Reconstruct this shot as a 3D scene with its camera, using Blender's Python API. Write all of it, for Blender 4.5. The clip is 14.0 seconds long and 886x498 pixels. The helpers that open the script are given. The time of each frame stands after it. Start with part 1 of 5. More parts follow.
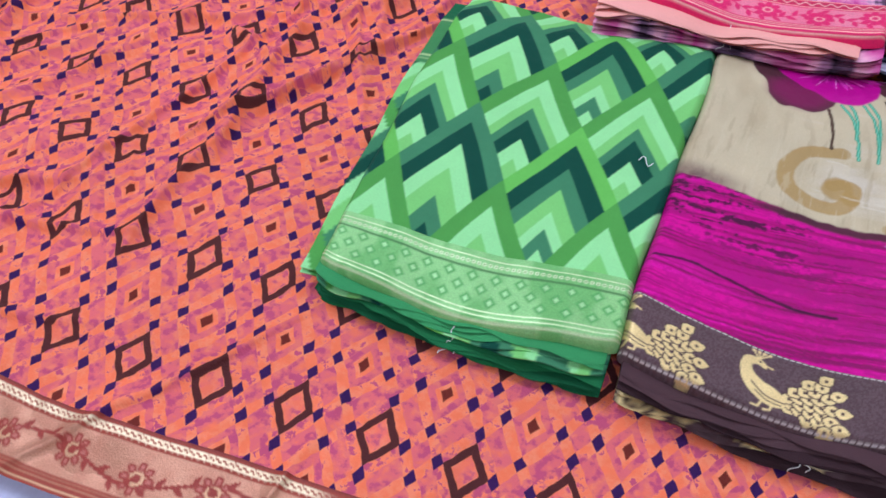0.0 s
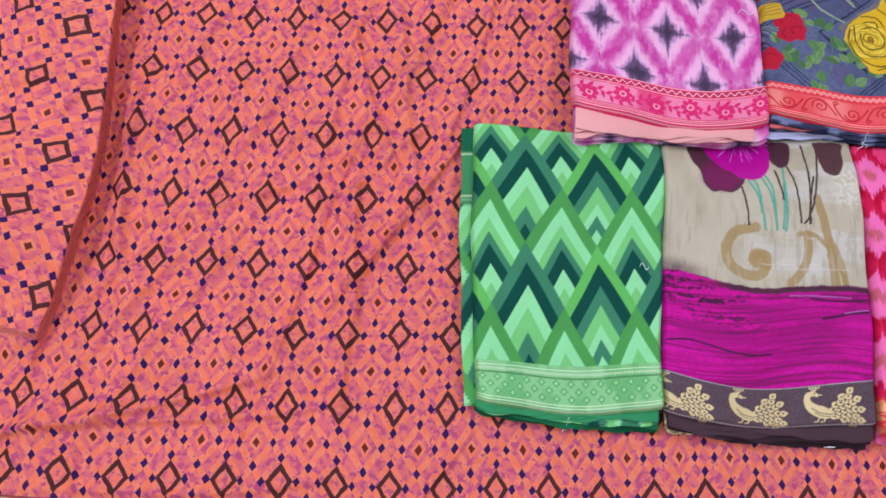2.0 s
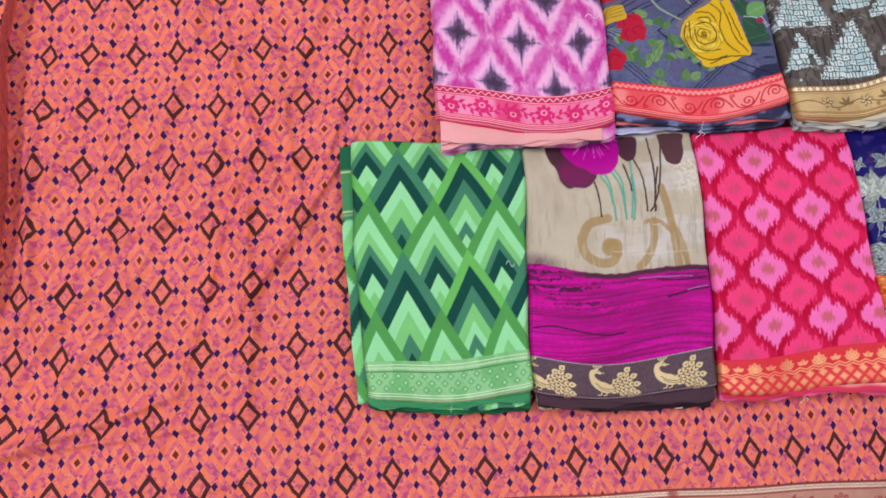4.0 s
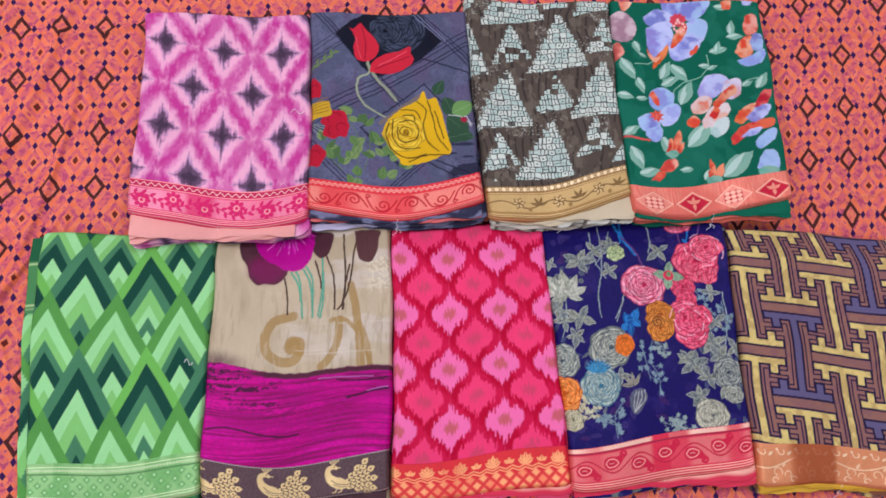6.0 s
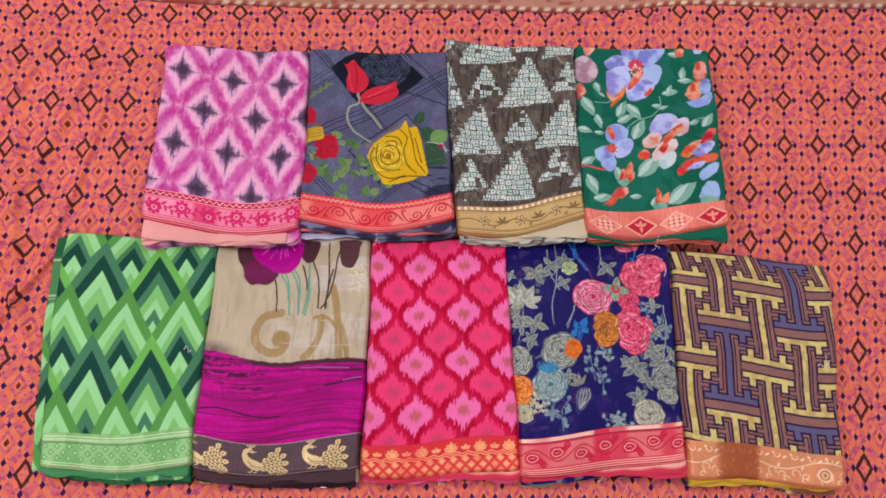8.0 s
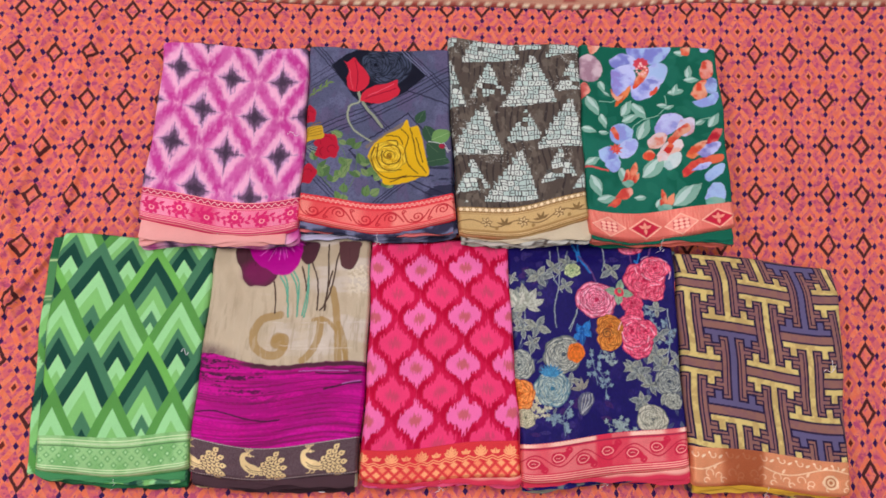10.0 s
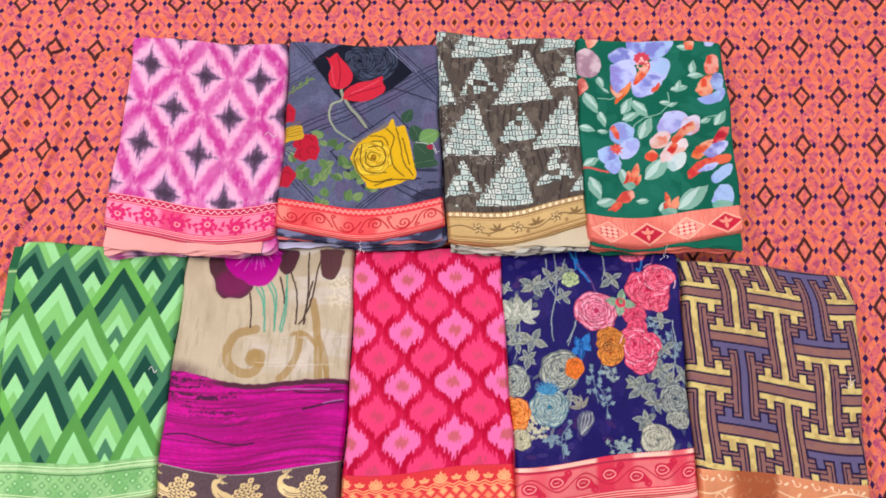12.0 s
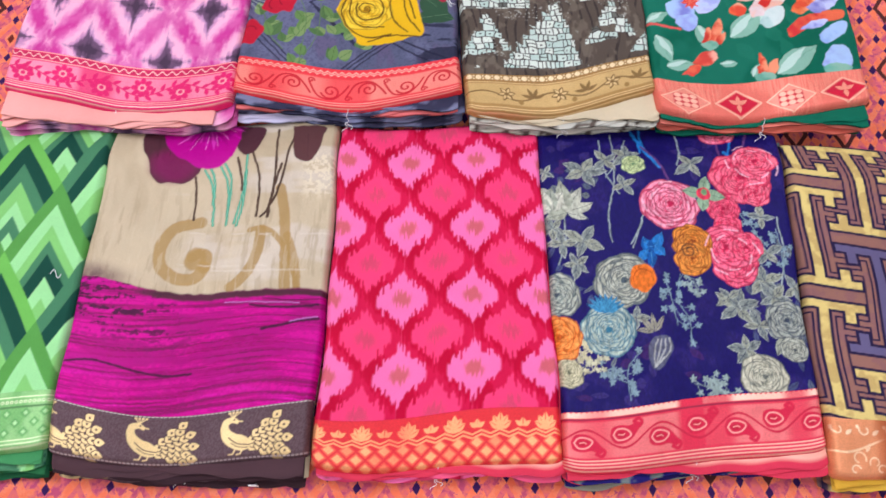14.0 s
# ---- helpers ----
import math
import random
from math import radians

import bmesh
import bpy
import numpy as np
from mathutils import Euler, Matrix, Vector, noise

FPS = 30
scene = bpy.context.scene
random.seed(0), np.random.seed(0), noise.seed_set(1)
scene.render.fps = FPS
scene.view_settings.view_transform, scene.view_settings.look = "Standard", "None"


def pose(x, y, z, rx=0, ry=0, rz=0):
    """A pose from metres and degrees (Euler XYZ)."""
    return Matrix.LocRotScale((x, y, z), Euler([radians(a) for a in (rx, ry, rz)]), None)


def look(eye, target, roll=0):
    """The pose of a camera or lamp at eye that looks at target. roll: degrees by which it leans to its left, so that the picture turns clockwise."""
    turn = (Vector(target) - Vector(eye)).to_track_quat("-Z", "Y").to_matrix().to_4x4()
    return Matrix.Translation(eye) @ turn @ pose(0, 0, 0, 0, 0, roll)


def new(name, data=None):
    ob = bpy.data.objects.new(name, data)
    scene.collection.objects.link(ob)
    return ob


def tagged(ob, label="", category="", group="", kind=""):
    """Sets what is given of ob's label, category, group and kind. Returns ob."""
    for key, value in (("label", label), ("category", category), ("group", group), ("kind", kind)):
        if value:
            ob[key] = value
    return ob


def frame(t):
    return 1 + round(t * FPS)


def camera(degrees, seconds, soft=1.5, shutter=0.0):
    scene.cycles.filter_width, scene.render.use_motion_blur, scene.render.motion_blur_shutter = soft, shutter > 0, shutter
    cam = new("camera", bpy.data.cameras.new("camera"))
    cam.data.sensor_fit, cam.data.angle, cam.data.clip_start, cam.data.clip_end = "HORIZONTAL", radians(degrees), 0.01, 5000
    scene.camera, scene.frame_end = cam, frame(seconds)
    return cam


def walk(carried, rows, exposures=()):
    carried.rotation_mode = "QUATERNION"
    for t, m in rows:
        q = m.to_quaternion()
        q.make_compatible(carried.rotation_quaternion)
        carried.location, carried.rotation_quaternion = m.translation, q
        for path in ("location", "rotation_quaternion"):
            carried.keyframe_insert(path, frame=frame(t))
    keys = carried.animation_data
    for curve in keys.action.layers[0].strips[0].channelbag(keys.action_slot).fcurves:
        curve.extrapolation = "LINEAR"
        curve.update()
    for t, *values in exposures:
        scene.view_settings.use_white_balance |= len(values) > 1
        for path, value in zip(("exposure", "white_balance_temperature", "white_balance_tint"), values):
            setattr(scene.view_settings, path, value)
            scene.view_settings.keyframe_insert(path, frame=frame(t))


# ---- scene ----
cam = camera(59.4, 14.0, soft=1.6)
PATH = [
    (0, (-0.315, -0.467, 0.476), (-0.841, 0.692, -1.066), -3.5),
    (0.5, (-0.462, -0.451, 0.674), (-0.741, 0.666, -0.961), -3.1),
    (1, (-0.521, -0.476, 0.847), (-0.666, 0.477, -0.906), -2.9),
    (1.5, (-0.533, -0.425, 0.911), (-0.616, 0.375, -0.92), -2.4),
    (2, (-0.569, -0.286, 0.977), (-0.631, 0.319, -0.929), -3.0),
    (2.2, (-0.577, -0.26, 1.013), (-0.641, 0.26, -0.917), -4.5),
    (4.3, (-0.392, -0.214, 1.099), (-0.345, 0.245, -0.847), 2.1),
    (4.5, (-0.34, -0.203, 1.095), (-0.283, 0.277, -0.845), 2.6),
    (5, (-0.204, -0.164, 1.102), (-0.112, 0.361, -0.826), 6.1),
    (5.5, (-0.121, -0.148, 1.107), (-0.003, 0.404, -0.812), 8.8),
    (6, (-0.055, -0.162, 1.124), (0.064, 0.393, -0.794), 9.9),
    (6.5, (0.007, -0.195, 1.178), (0.122, 0.374, -0.736), 10.4),
    (7, (0.003, -0.233, 1.247), (0.107, 0.37, -0.657), 8.6),
    (7.5, (0.004, -0.245, 1.264), (0.095, 0.382, -0.633), 7.1),
    (8, (0.002, -0.243, 1.259), (0.087, 0.397, -0.634), 7.5),
    (10.5, (0.009, -0.219, 1.237), (0.08, 0.393, -0.666), 7.0),
    (11, (0.013, -0.214, 1.226), (0.072, 0.388, -0.68), 6.2),
    (11.5, (0.014, -0.205, 1.217), (0.081, 0.398, -0.689), 6.5),
    (12, (0.024, -0.19, 1.167), (0.106, 0.441, -0.729), 7.3),
    (12.5, (0.02, -0.198, 1.09), (0.096, 0.457, -0.798), 6.5),
    (13, (0.02, -0.223, 0.983), (0.082, 0.475, -0.89), 5.1),
    (13.5, (0.029, -0.25, 0.882), (0.071, 0.458, -0.988), 3.7),
    (14, (0.041, -0.272, 0.802), (0.075, 0.469, -1.055), 3.0),
]
EXPOSURES = [(0.0, -0.22, 5500, 12), (1.5, -0.3, 5300, 14), (4.5, -0.31, 5800, 19), (6.5, -0.4, 6150, 22), (8.0, -0.44, 6400, 23), (10.5, -0.32, 6400, 22), (11.5, -0.13, 6400, 20), (14.0, -0.03, 6100, 19)]
walk(cam, [(t, look(eye, target, roll)) for t, eye, target, roll in PATH], EXPOSURES)

# ---- world and lights ----
world = bpy.data.worlds.new("world")
scene.world = world
world.use_nodes = True
world.node_tree.nodes["Background"].inputs[0].default_value = (0.9, 0.95, 1.0, 1)
world.node_tree.nodes["Background"].inputs[1].default_value = 0.1


def ceiling_lamp(x, y, sx, sy, watts):
    data = bpy.data.lights.new("tube_light", "AREA")
    data.shape, data.size, data.size_y, data.energy = "RECTANGLE", sx, sy, watts
    data.color = (0.90, 0.93, 1.0)
    ob = new("tube_light", data)
    ob.matrix_world = pose(x, y, 2.62)
    return ob


ceiling_lamp(-1.8, 0.6, 0.25, 1.3, 46)
ceiling_lamp(0.9, 0.9, 0.25, 1.3, 31)
ceiling_lamp(0.0, -1.5, 1.3, 0.25, 22)


# ---- small maths ----
def lin(rgb):
    c = np.asarray(rgb, float) / 255
    return np.where(c <= 0.04045, c / 12.92, ((c + 0.055) / 1.055) ** 2.4)


def smooth(a, b, x):
    t = np.clip((x - a) / (b - a), 0, 1)
    return t * t * (3 - 2 * t)


def mix(a, b, f):
    f = np.asarray(f)[..., None]
    return a * (1 - f) + b * f


_rng = np.random.RandomState(7)
_perm = _rng.rand(256, 256)


def vnoise(x, y):
    """Smooth noise in 0..1 with a period of 256 cells."""
    xi, yi = np.floor(x).astype(int), np.floor(y).astype(int)
    fx, fy = x - xi, y - yi
    fx, fy = fx * fx * (3 - 2 * fx), fy * fy * (3 - 2 * fy)
    g = lambda i, j: _perm[i % 256, j % 256]
    return (g(xi, yi) * (1 - fx) + g(xi + 1, yi) * fx) * (1 - fy) + (g(xi, yi + 1) * (1 - fx) + g(xi + 1, yi + 1) * fx) * fy


def fbm(x, y, n=4):
    total, amp, norm = 0, 1.0, 0
    for k in range(n):
        total = total + amp * vnoise(x * 2 ** k + 17 * k, y * 2 ** k + 31 * k)
        norm += amp
        amp *= 0.5
    return total / norm


# ---- mesh helpers ----
def grid_mesh(name, P, rgba=None, cyclic=False):
    """A mesh from a (rows, columns, 3) array of places, with the print in a colour attribute."""
    n, m = P.shape[:2]
    i = np.arange(n * m).reshape(n, m)
    q = np.stack([i[:-1, :-1], i[:-1, 1:], i[1:, 1:], i[1:, :-1]], -1).reshape(-1, 4)
    return raw_mesh(name, P.reshape(-1, 3), q, None if rgba is None else rgba.reshape(-1, 4))


def raw_mesh(name, verts, quads, rgba=None):
    me = bpy.data.meshes.new(name)
    me.vertices.add(len(verts))
    me.vertices.foreach_set("co", np.ascontiguousarray(verts, dtype=np.float32).ravel())
    me.loops.add(quads.size)
    me.loops.foreach_set("vertex_index", quads.astype(np.int32).ravel())
    me.polygons.add(len(quads))
    me.polygons.foreach_set("loop_start", np.arange(0, quads.size, 4, dtype=np.int32))
    me.polygons.foreach_set("loop_total", np.full(len(quads), 4, dtype=np.int32))
    me.polygons.foreach_set("use_smooth", np.ones(len(quads), dtype=bool))
    if rgba is not None:
        att = me.color_attributes.new("print", "FLOAT_COLOR", "POINT")
        att.data.foreach_set("color", np.ascontiguousarray(rgba, dtype=np.float32).ravel())
    me.update(calc_edges=True)
    me.validate()
    return me


def part(name, mesh, material, parent, label=""):
    ob = new(name, mesh)
    mesh.materials.append(material)
    ob.parent = parent
    if label:
        tagged(ob, label)
    return ob


def box_mesh(name, lo, hi, bevel=0.0):
    bm = bmesh.new()
    bmesh.ops.create_cube(bm, size=1)
    for v in bm.verts:
        v.co = Vector([lo[k] + (hi[k] - lo[k]) * (v.co[k] + 0.5) for k in range(3)])
    if bevel:
        bmesh.ops.bevel(bm, geom=bm.edges[:], offset=bevel, segments=2, affect="EDGES")
    me = bpy.data.meshes.new(name)
    bm.to_mesh(me)
    bm.free()
    return me


# ---- node expressions ----
class Ex:
    """A value in a node tree, with arithmetic that adds Math nodes."""

    def __init__(self, tree, socket):
        self.tree, self.socket = tree, socket

    def op(self, kind, *others):
        node = self.tree.nodes.new("ShaderNodeMath")
        node.operation = kind
        for k, v in enumerate((self, *others)):
            if isinstance(v, Ex):
                self.tree.links.new(v.socket, node.inputs[k])
            else:
                node.inputs[k].default_value = v
        return Ex(self.tree, node.outputs[0])

    def __add__(self, o): return self.op("ADD", o)
    def __sub__(self, o): return self.op("SUBTRACT", o)
    def __mul__(self, o): return self.op("MULTIPLY", o)
    def __radd__(self, o): return self.op("ADD", o)
    def __rmul__(self, o): return self.op("MULTIPLY", o)

    def __rsub__(self, o): return (self * -1) + o
    def absolute(self): return self.op("ABSOLUTE")
    def least(self, o): return self.op("MINIMUM", o)
    def most(self, o): return self.op("MAXIMUM", o)
    def cell(self): return self - self.op("ROUND")

    def step(self, a, b):
        node = self.tree.nodes.new("ShaderNodeMapRange")
        node.interpolation_type = "SMOOTHSTEP"
        self.tree.links.new(self.socket, node.inputs[0])
        node.inputs[1].default_value, node.inputs[2].default_value = min(a, b), max(a, b)
        node.inputs[3].default_value, node.inputs[4].default_value = (0, 1) if a < b else (1, 0)
        return Ex(self.tree, node.outputs[0])


def blend(tree, fac, a, b):
    node = tree.nodes.new("ShaderNodeMix")
    node.data_type = "RGBA"
    for k, v in ((0, fac), (6, a), (7, b)):
        if isinstance(v, Ex):
            tree.links.new(v.socket, node.inputs[k])
        elif k == 0:
            node.inputs[k].default_value = v
        else:
            node.inputs[k].default_value = (*v, 1)
    return Ex(tree, node.outputs[2])


def noise_of(tree, vector, scale, detail=3.0, rough=0.55):
    node = tree.nodes.new("ShaderNodeTexNoise")
    node.inputs["Scale"].default_value, node.inputs["Detail"].default_value = scale, detail
    node.inputs["Roughness"].default_value = rough
    tree.links.new(vector, node.inputs["Vector"])
    return Ex(tree, node.outputs["Fac"])


def material(name, rough=0.8, metal=0.0):
    m = bpy.data.materials.new(name)
    m.use_nodes = True
    b = m.node_tree.nodes["Principled BSDF"]
    b.inputs["Roughness"].default_value, b.inputs["Metallic"].default_value = rough, metal
    return m, m.node_tree, b


def bump(tree, bsdf, height, strength, distance):
    node = tree.nodes.new("ShaderNodeBump")
    node.inputs["Strength"].default_value, node.inputs["Distance"].default_value = strength, distance
    tree.links.new(height.socket, node.inputs["Height"])
    tree.links.new(node.outputs[0], bsdf.inputs["Normal"])


# ---- materials ----
def fabric(name, rough=0.75, sheen=0.0, weave=0.45, gloss=0.12, spread=0.12):
    """Printed cloth: the print from the colour attribute, woven metal thread where its alpha says so."""
    m, tree, b = material(name, rough)
    att = tree.nodes.new("ShaderNodeAttribute")
    att.attribute_name = "print"
    coord = tree.nodes.new("ShaderNodeTexCoord")
    grain = noise_of(tree, coord.outputs["Object"], 900, 2.0)
    # broad random variation of the print's brightness
    mottle = noise_of(tree, coord.outputs["Object"], 14, 3.0)
    shade = (grain - 0.5) * (2 * spread) + (mottle - 0.5) * 0.3 + 1.0
    scale = tree.nodes.new("ShaderNodeVectorMath")
    scale.operation = "SCALE"
    tree.links.new(att.outputs["Color"], scale.inputs[0])
    tree.links.new(shade.socket, scale.inputs["Scale"])
    tree.links.new(scale.outputs[0], b.inputs["Base Color"])
    zari = Ex(tree, att.outputs["Alpha"])
    tree.links.new((zari * 0.75).socket, b.inputs["Metallic"])
    tree.links.new((zari * (0.36 - rough) + rough + (grain - 0.5) * 0.2).socket, b.inputs["Roughness"])
    b.inputs["Sheen Weight"].default_value = sheen
    b.inputs["Specular IOR Level"].default_value = gloss
    crease = noise_of(tree, coord.outputs["Object"], 24, 3.0, 0.5)
    bump(tree, b, grain * 0.1 + crease, weave, 0.006)
    return m


def plain(name, rgb, rough=0.8, relief=0.1, size=40.0, spread=0.1):
    m, tree, b = material(name, rough)
    coord = tree.nodes.new("ShaderNodeTexCoord")
    n = noise_of(tree, coord.outputs["Object"], size, 4.0)
    c = lin(rgb)
    col = blend(tree, n.step(0.3, 0.7), tuple(c * (1 - spread)), tuple(np.minimum(c * (1 + spread), 1)))
    tree.links.new(col.socket, b.inputs["Base Color"])
    bump(tree, b, n, relief, 0.002)
    return m


COTTON = fabric("printed_crepe")
SILKY = fabric("satin_georgette", rough=0.5, gloss=0.12)
ZARI = fabric("woven_zari_border", rough=0.5, gloss=0.25, weave=0.6, spread=0.3)
WHITE_SHEET = plain("white_cotton_sheet", (204, 204, 232), 0.85, 0.2, 60)
WALL_PAINT = plain("wall_paint", (226, 222, 214), 0.9, 0.05, 12, 0.04)
CEILING_PAINT = plain("ceiling_paint", (238, 238, 236), 0.9, 0.03, 12, 0.03)
FLOOR_TILE = plain("floor_tile", (196, 188, 176), 0.35, 0.02, 8, 0.08)
THREAD = plain("white_cotton_thread", (240, 238, 232), 0.8, 0.2, 400)

PX, PY = 0.0655, 0.099


def cloth_print():
    """Orange crepe printed with a lattice of brown outlined diamonds, dots and small indigo diamonds."""
    m, tree, b = material("orange_printed_crepe", 0.72)
    uv = tree.nodes.new("ShaderNodeUVMap")
    uv.uv_map = "weave"
    sep = tree.nodes.new("ShaderNodeSeparateXYZ")
    tree.links.new(uv.outputs[0], sep.inputs[0])
    jit = noise_of(tree, uv.outputs[0], 60, 2.0) - 0.5
    jit2 = noise_of(tree, uv.outputs[0], 47, 2.0) - 0.5
    a = Ex(tree, sep.outputs[0]) * (1 / PX) + jit * 0.07
    v = Ex(tree, sep.outputs[1]) * (1 / PY) + jit2 * 0.07
    ax, ay = a.cell().absolute(), v.cell().absolute()
    bx, by = (a + 0.5).cell().absolute(), (v + 0.5).cell().absolute()

    blotch = noise_of(tree, uv.outputs[0], 75, 4.0, 0.65)
    blotch2 = noise_of(tree, uv.outputs[0], 115, 1.6, 0.5)
    patch = noise_of(tree, uv.outputs[0], 38, 2.0, 0.5)
    wash = noise_of(tree, uv.outputs[0], 9, 2.0)
    orange = tuple(lin((248, 124, 84)))
    amber = tuple(lin((250, 142, 104)))
    rose = tuple(lin((228, 108, 112)))
    plum = tuple(lin((192, 78, 114)))
    brown = tuple(lin((84, 40, 40)))
    rust = tuple(lin((112, 42, 34)))
    indigo = tuple(lin((58, 26, 82)))
    # the print lies on a diagonal grid: p and q run along its two directions
    p, q = (a + v).cell().absolute(), (a - v).cell().absolute()
    far = p.most(q)
    odd = (ax + ay).step(0.505, 0.495)
    col = blend(tree, blotch.step(0.4, 0.6), orange, amber)
    bars = ((p - 0.31).absolute().step(0.085, 0.06)).most((q - 0.31).absolute().step(0.085, 0.06))
    strips = far.step(0.375, 0.4)
    ring = far.step(0.125, 0.145) * far.step(0.245, 0.225) * (1 - odd)
    rosy = (strips * (1 - bars) * (0.35 + blotch2.step(0.3, 0.5) * 0.65) * patch.step(0.3, 0.42)).most(ring * (0.6 + blotch2.step(0.3, 0.5) * 0.4))
    rosy = rosy.most(bars * blotch.step(0.54, 0.6) * blotch2.step(0.46, 0.56) * 0.8)
    rosy = rosy.most(odd * far.step(0.245, 0.26) * blotch.step(0.5, 0.56) * 0.7)
    rosy = rosy.most(odd * far.step(0.15, 0.13) * (0.2 + blotch2.step(0.4, 0.6) * 0.4))
    col = blend(tree, rosy, col, rose)
    col = blend(tree, (blotch * blotch2).step(0.24, 0.33) * rosy.step(0.2, 0.7) * 0.9, col, plum)
    col = blend(tree, far.step(0.258, 0.243) * far.step(0.142, 0.157) * odd, col, brown)
    col = blend(tree, far.step(0.078, 0.062) * (1 - odd), col, rust)
    node_ = (p - 0.31).absolute().most((q - 0.31).absolute())
    col = blend(tree, node_.step(0.078, 0.064), col, indigo)
    fade = tree.nodes.new("ShaderNodeVectorMath")
    fade.operation = "SCALE"
    tree.links.new(col.socket, fade.inputs[0])
    tree.links.new((wash * 0.24 + 0.845 + (blotch2 - 0.5) * 0.12).socket, fade.inputs["Scale"])
    tree.links.new(fade.outputs[0], b.inputs["Base Color"])
    b.inputs["Specular IOR Level"].default_value = 0.12
    weave = noise_of(tree, uv.outputs[0], 700, 2.0)
    crinkle = noise_of(tree, uv.outputs[0], 55, 4.0)
    bump(tree, b, weave * 0.3 + crinkle, 0.6, 0.003)
    return m


ORANGE_PRINT = cloth_print()

# ---- room ----
def structure(name, mesh, mat, label, category):
    ob = new(name, mesh)
    mesh.materials.append(mat)
    return tagged(ob, label, category, kind="structure")


structure("floor", box_mesh("floor", (-2.6, -2.4, -0.12), (2.6, 2.6, -0.02)), FLOOR_TILE, "pale beige tiled floor under the white sheet", "floor")
# ceiling and walls stay unseen: added to close the room for bounced light
structure("ceiling", box_mesh("ceiling", (-2.6, -2.4, 2.7), (2.6, 2.6, 2.8)), CEILING_PAINT, "plain white painted ceiling, unseen, added to close the room", "ceiling")
for nm, lo, hi in (("wall_north", (-2.7, 2.6, -0.12), (2.7, 2.7, 2.8)), ("wall_south", (-2.7, -2.5, -0.12), (2.7, -2.4, 2.8)),
                   ("wall_west", (-2.7, -2.4, -0.12), (-2.6, 2.6, 2.8)), ("wall_east", (2.6, -2.4, -0.12), (2.7, 2.6, 2.8))):
    structure(nm, box_mesh(nm, lo, hi), WALL_PAINT, "plain off-white painted wall, unseen, added to close the room", "wall")


# ---- white sheet and orange cloth ----
def waves(x, y, k):
    """Gentle undulation of laid cloth, in metres."""
    return k * (0.6 * np.sin(5.1 * x + 2.3 * y + 0.7) * np.sin(4.3 * y - 1.1 * x) + 0.4 * (fbm(x * 7 + 40, y * 7 + 40, 3) - 0.5) * 2)


def sheet():
    x, y = np.meshgrid(np.linspace(-2.0, 2.0, 160), np.linspace(-1.3, 1.4, 110))
    z = -0.012 + waves(x, y, 0.002)
    ob = new("white_sheet", grid_mesh("white_sheet", np.stack([x, y, z], -1)))
    ob.data.materials.append(WHITE_SHEET)
    s = ob.modifiers.new("thickness", "SOLIDIFY")
    s.thickness = 0.003
    return tagged(ob, "plain white cotton sheet spread on the floor under the cloth", "sheet")


def creases(x, y):
    """Soft ridges and pleats of the unfolded cloth."""
    z = np.zeros_like(x)
    for x0, y0, ang, length, width, high in CREASES:
        c, s = math.cos(math.radians(ang)), math.sin(math.radians(ang))
        along, across = (x - x0) * c + (y - y0) * s, -(x - x0) * s + (y - y0) * c
        across = across + 0.015 * np.sin(along * 9 + x0 * 20)
        soft = np.where(across > 0, across / width, across / (0.35 * width))
        z += 1.5 * high * np.exp(-np.abs(soft) ** 1.4) * np.exp(-(along / length) ** 4)
    return z


_r = random.Random(11)
CREASES = [(-0.703, 0.03, 94, 0.13, 0.014, 0.007), (-0.70, -0.13, 88, 0.09, 0.014, 0.007), (-0.655, 0.24, 104, 0.2, 0.02, 0.007), (-0.672, 0.14, 52, 0.1, 0.012, 0.005), (-0.75, 0.082, 148, 0.05, 0.01, 0.005), (-1.06, -0.235, 8, 0.1, 0.012, 0.008), (-0.93, -0.19, 24, 0.14, 0.014, 0.008), (-1.02, 0.12, 92, 0.16, 0.014, 0.009),
           (-0.76, 0.02, 70, 0.25, 0.008, 0.006), (-0.70, 0.25, 110, 0.25, 0.010, 0.005), (-0.68, 0.0, 58, 0.1, 0.006, 0.008), (-0.63, 0.1, 65, 0.14, 0.007, 0.007),
           (-0.95, -0.22, 12, 0.25, 0.008, 0.006), (-0.62, -0.3, 60, 0.12, 0.007, 0.004), (-0.85, 0.1, 20, 0.2, 0.010, 0.005), (-0.9, -0.29, 8, 0.2, 0.007, 0.005)]
CREASES += [(-0.62, 0.4, 78, 0.3, 0.022, 0.007), (-0.72, 0.36, 74, 0.3, 0.018, 0.006), (-0.84, 0.3, 70, 0.28, 0.024, 0.007), (-0.96, 0.3, 76, 0.3, 0.02, 0.006), (-0.9, 0.0, 66, 0.25, 0.022, 0.006), (-1.0, -0.1, 60, 0.2, 0.02, 0.006), (-0.58, 0.3, 80, 0.22, 0.012, 0.006),
           (0.85, 0.24, 3, 0.4, 0.006, 0.003), (0.7, 0.53, 2, 0.4, 0.006, 0.003), (0.66, 0.4, 91, 0.25, 0.005, 0.003), (0.73, 0.4, 88, 0.25, 0.005, 0.003), (0.0, 0.63, 1, 0.9, 0.008, 0.003)]
for _ in range(46):
    CREASES.append((_r.uniform(-1.25, -0.5), _r.uniform(-0.3, 0.62), _r.choice((_r.uniform(45, 80), _r.uniform(-10, 25), _r.uniform(95, 125))), _r.uniform(0.04, 0.14), _r.uniform(0.004, 0.009), _r.uniform(0.0012, 0.004)))


def past_fold(x, y):
    """Distance to the left of the raised fold's edge."""
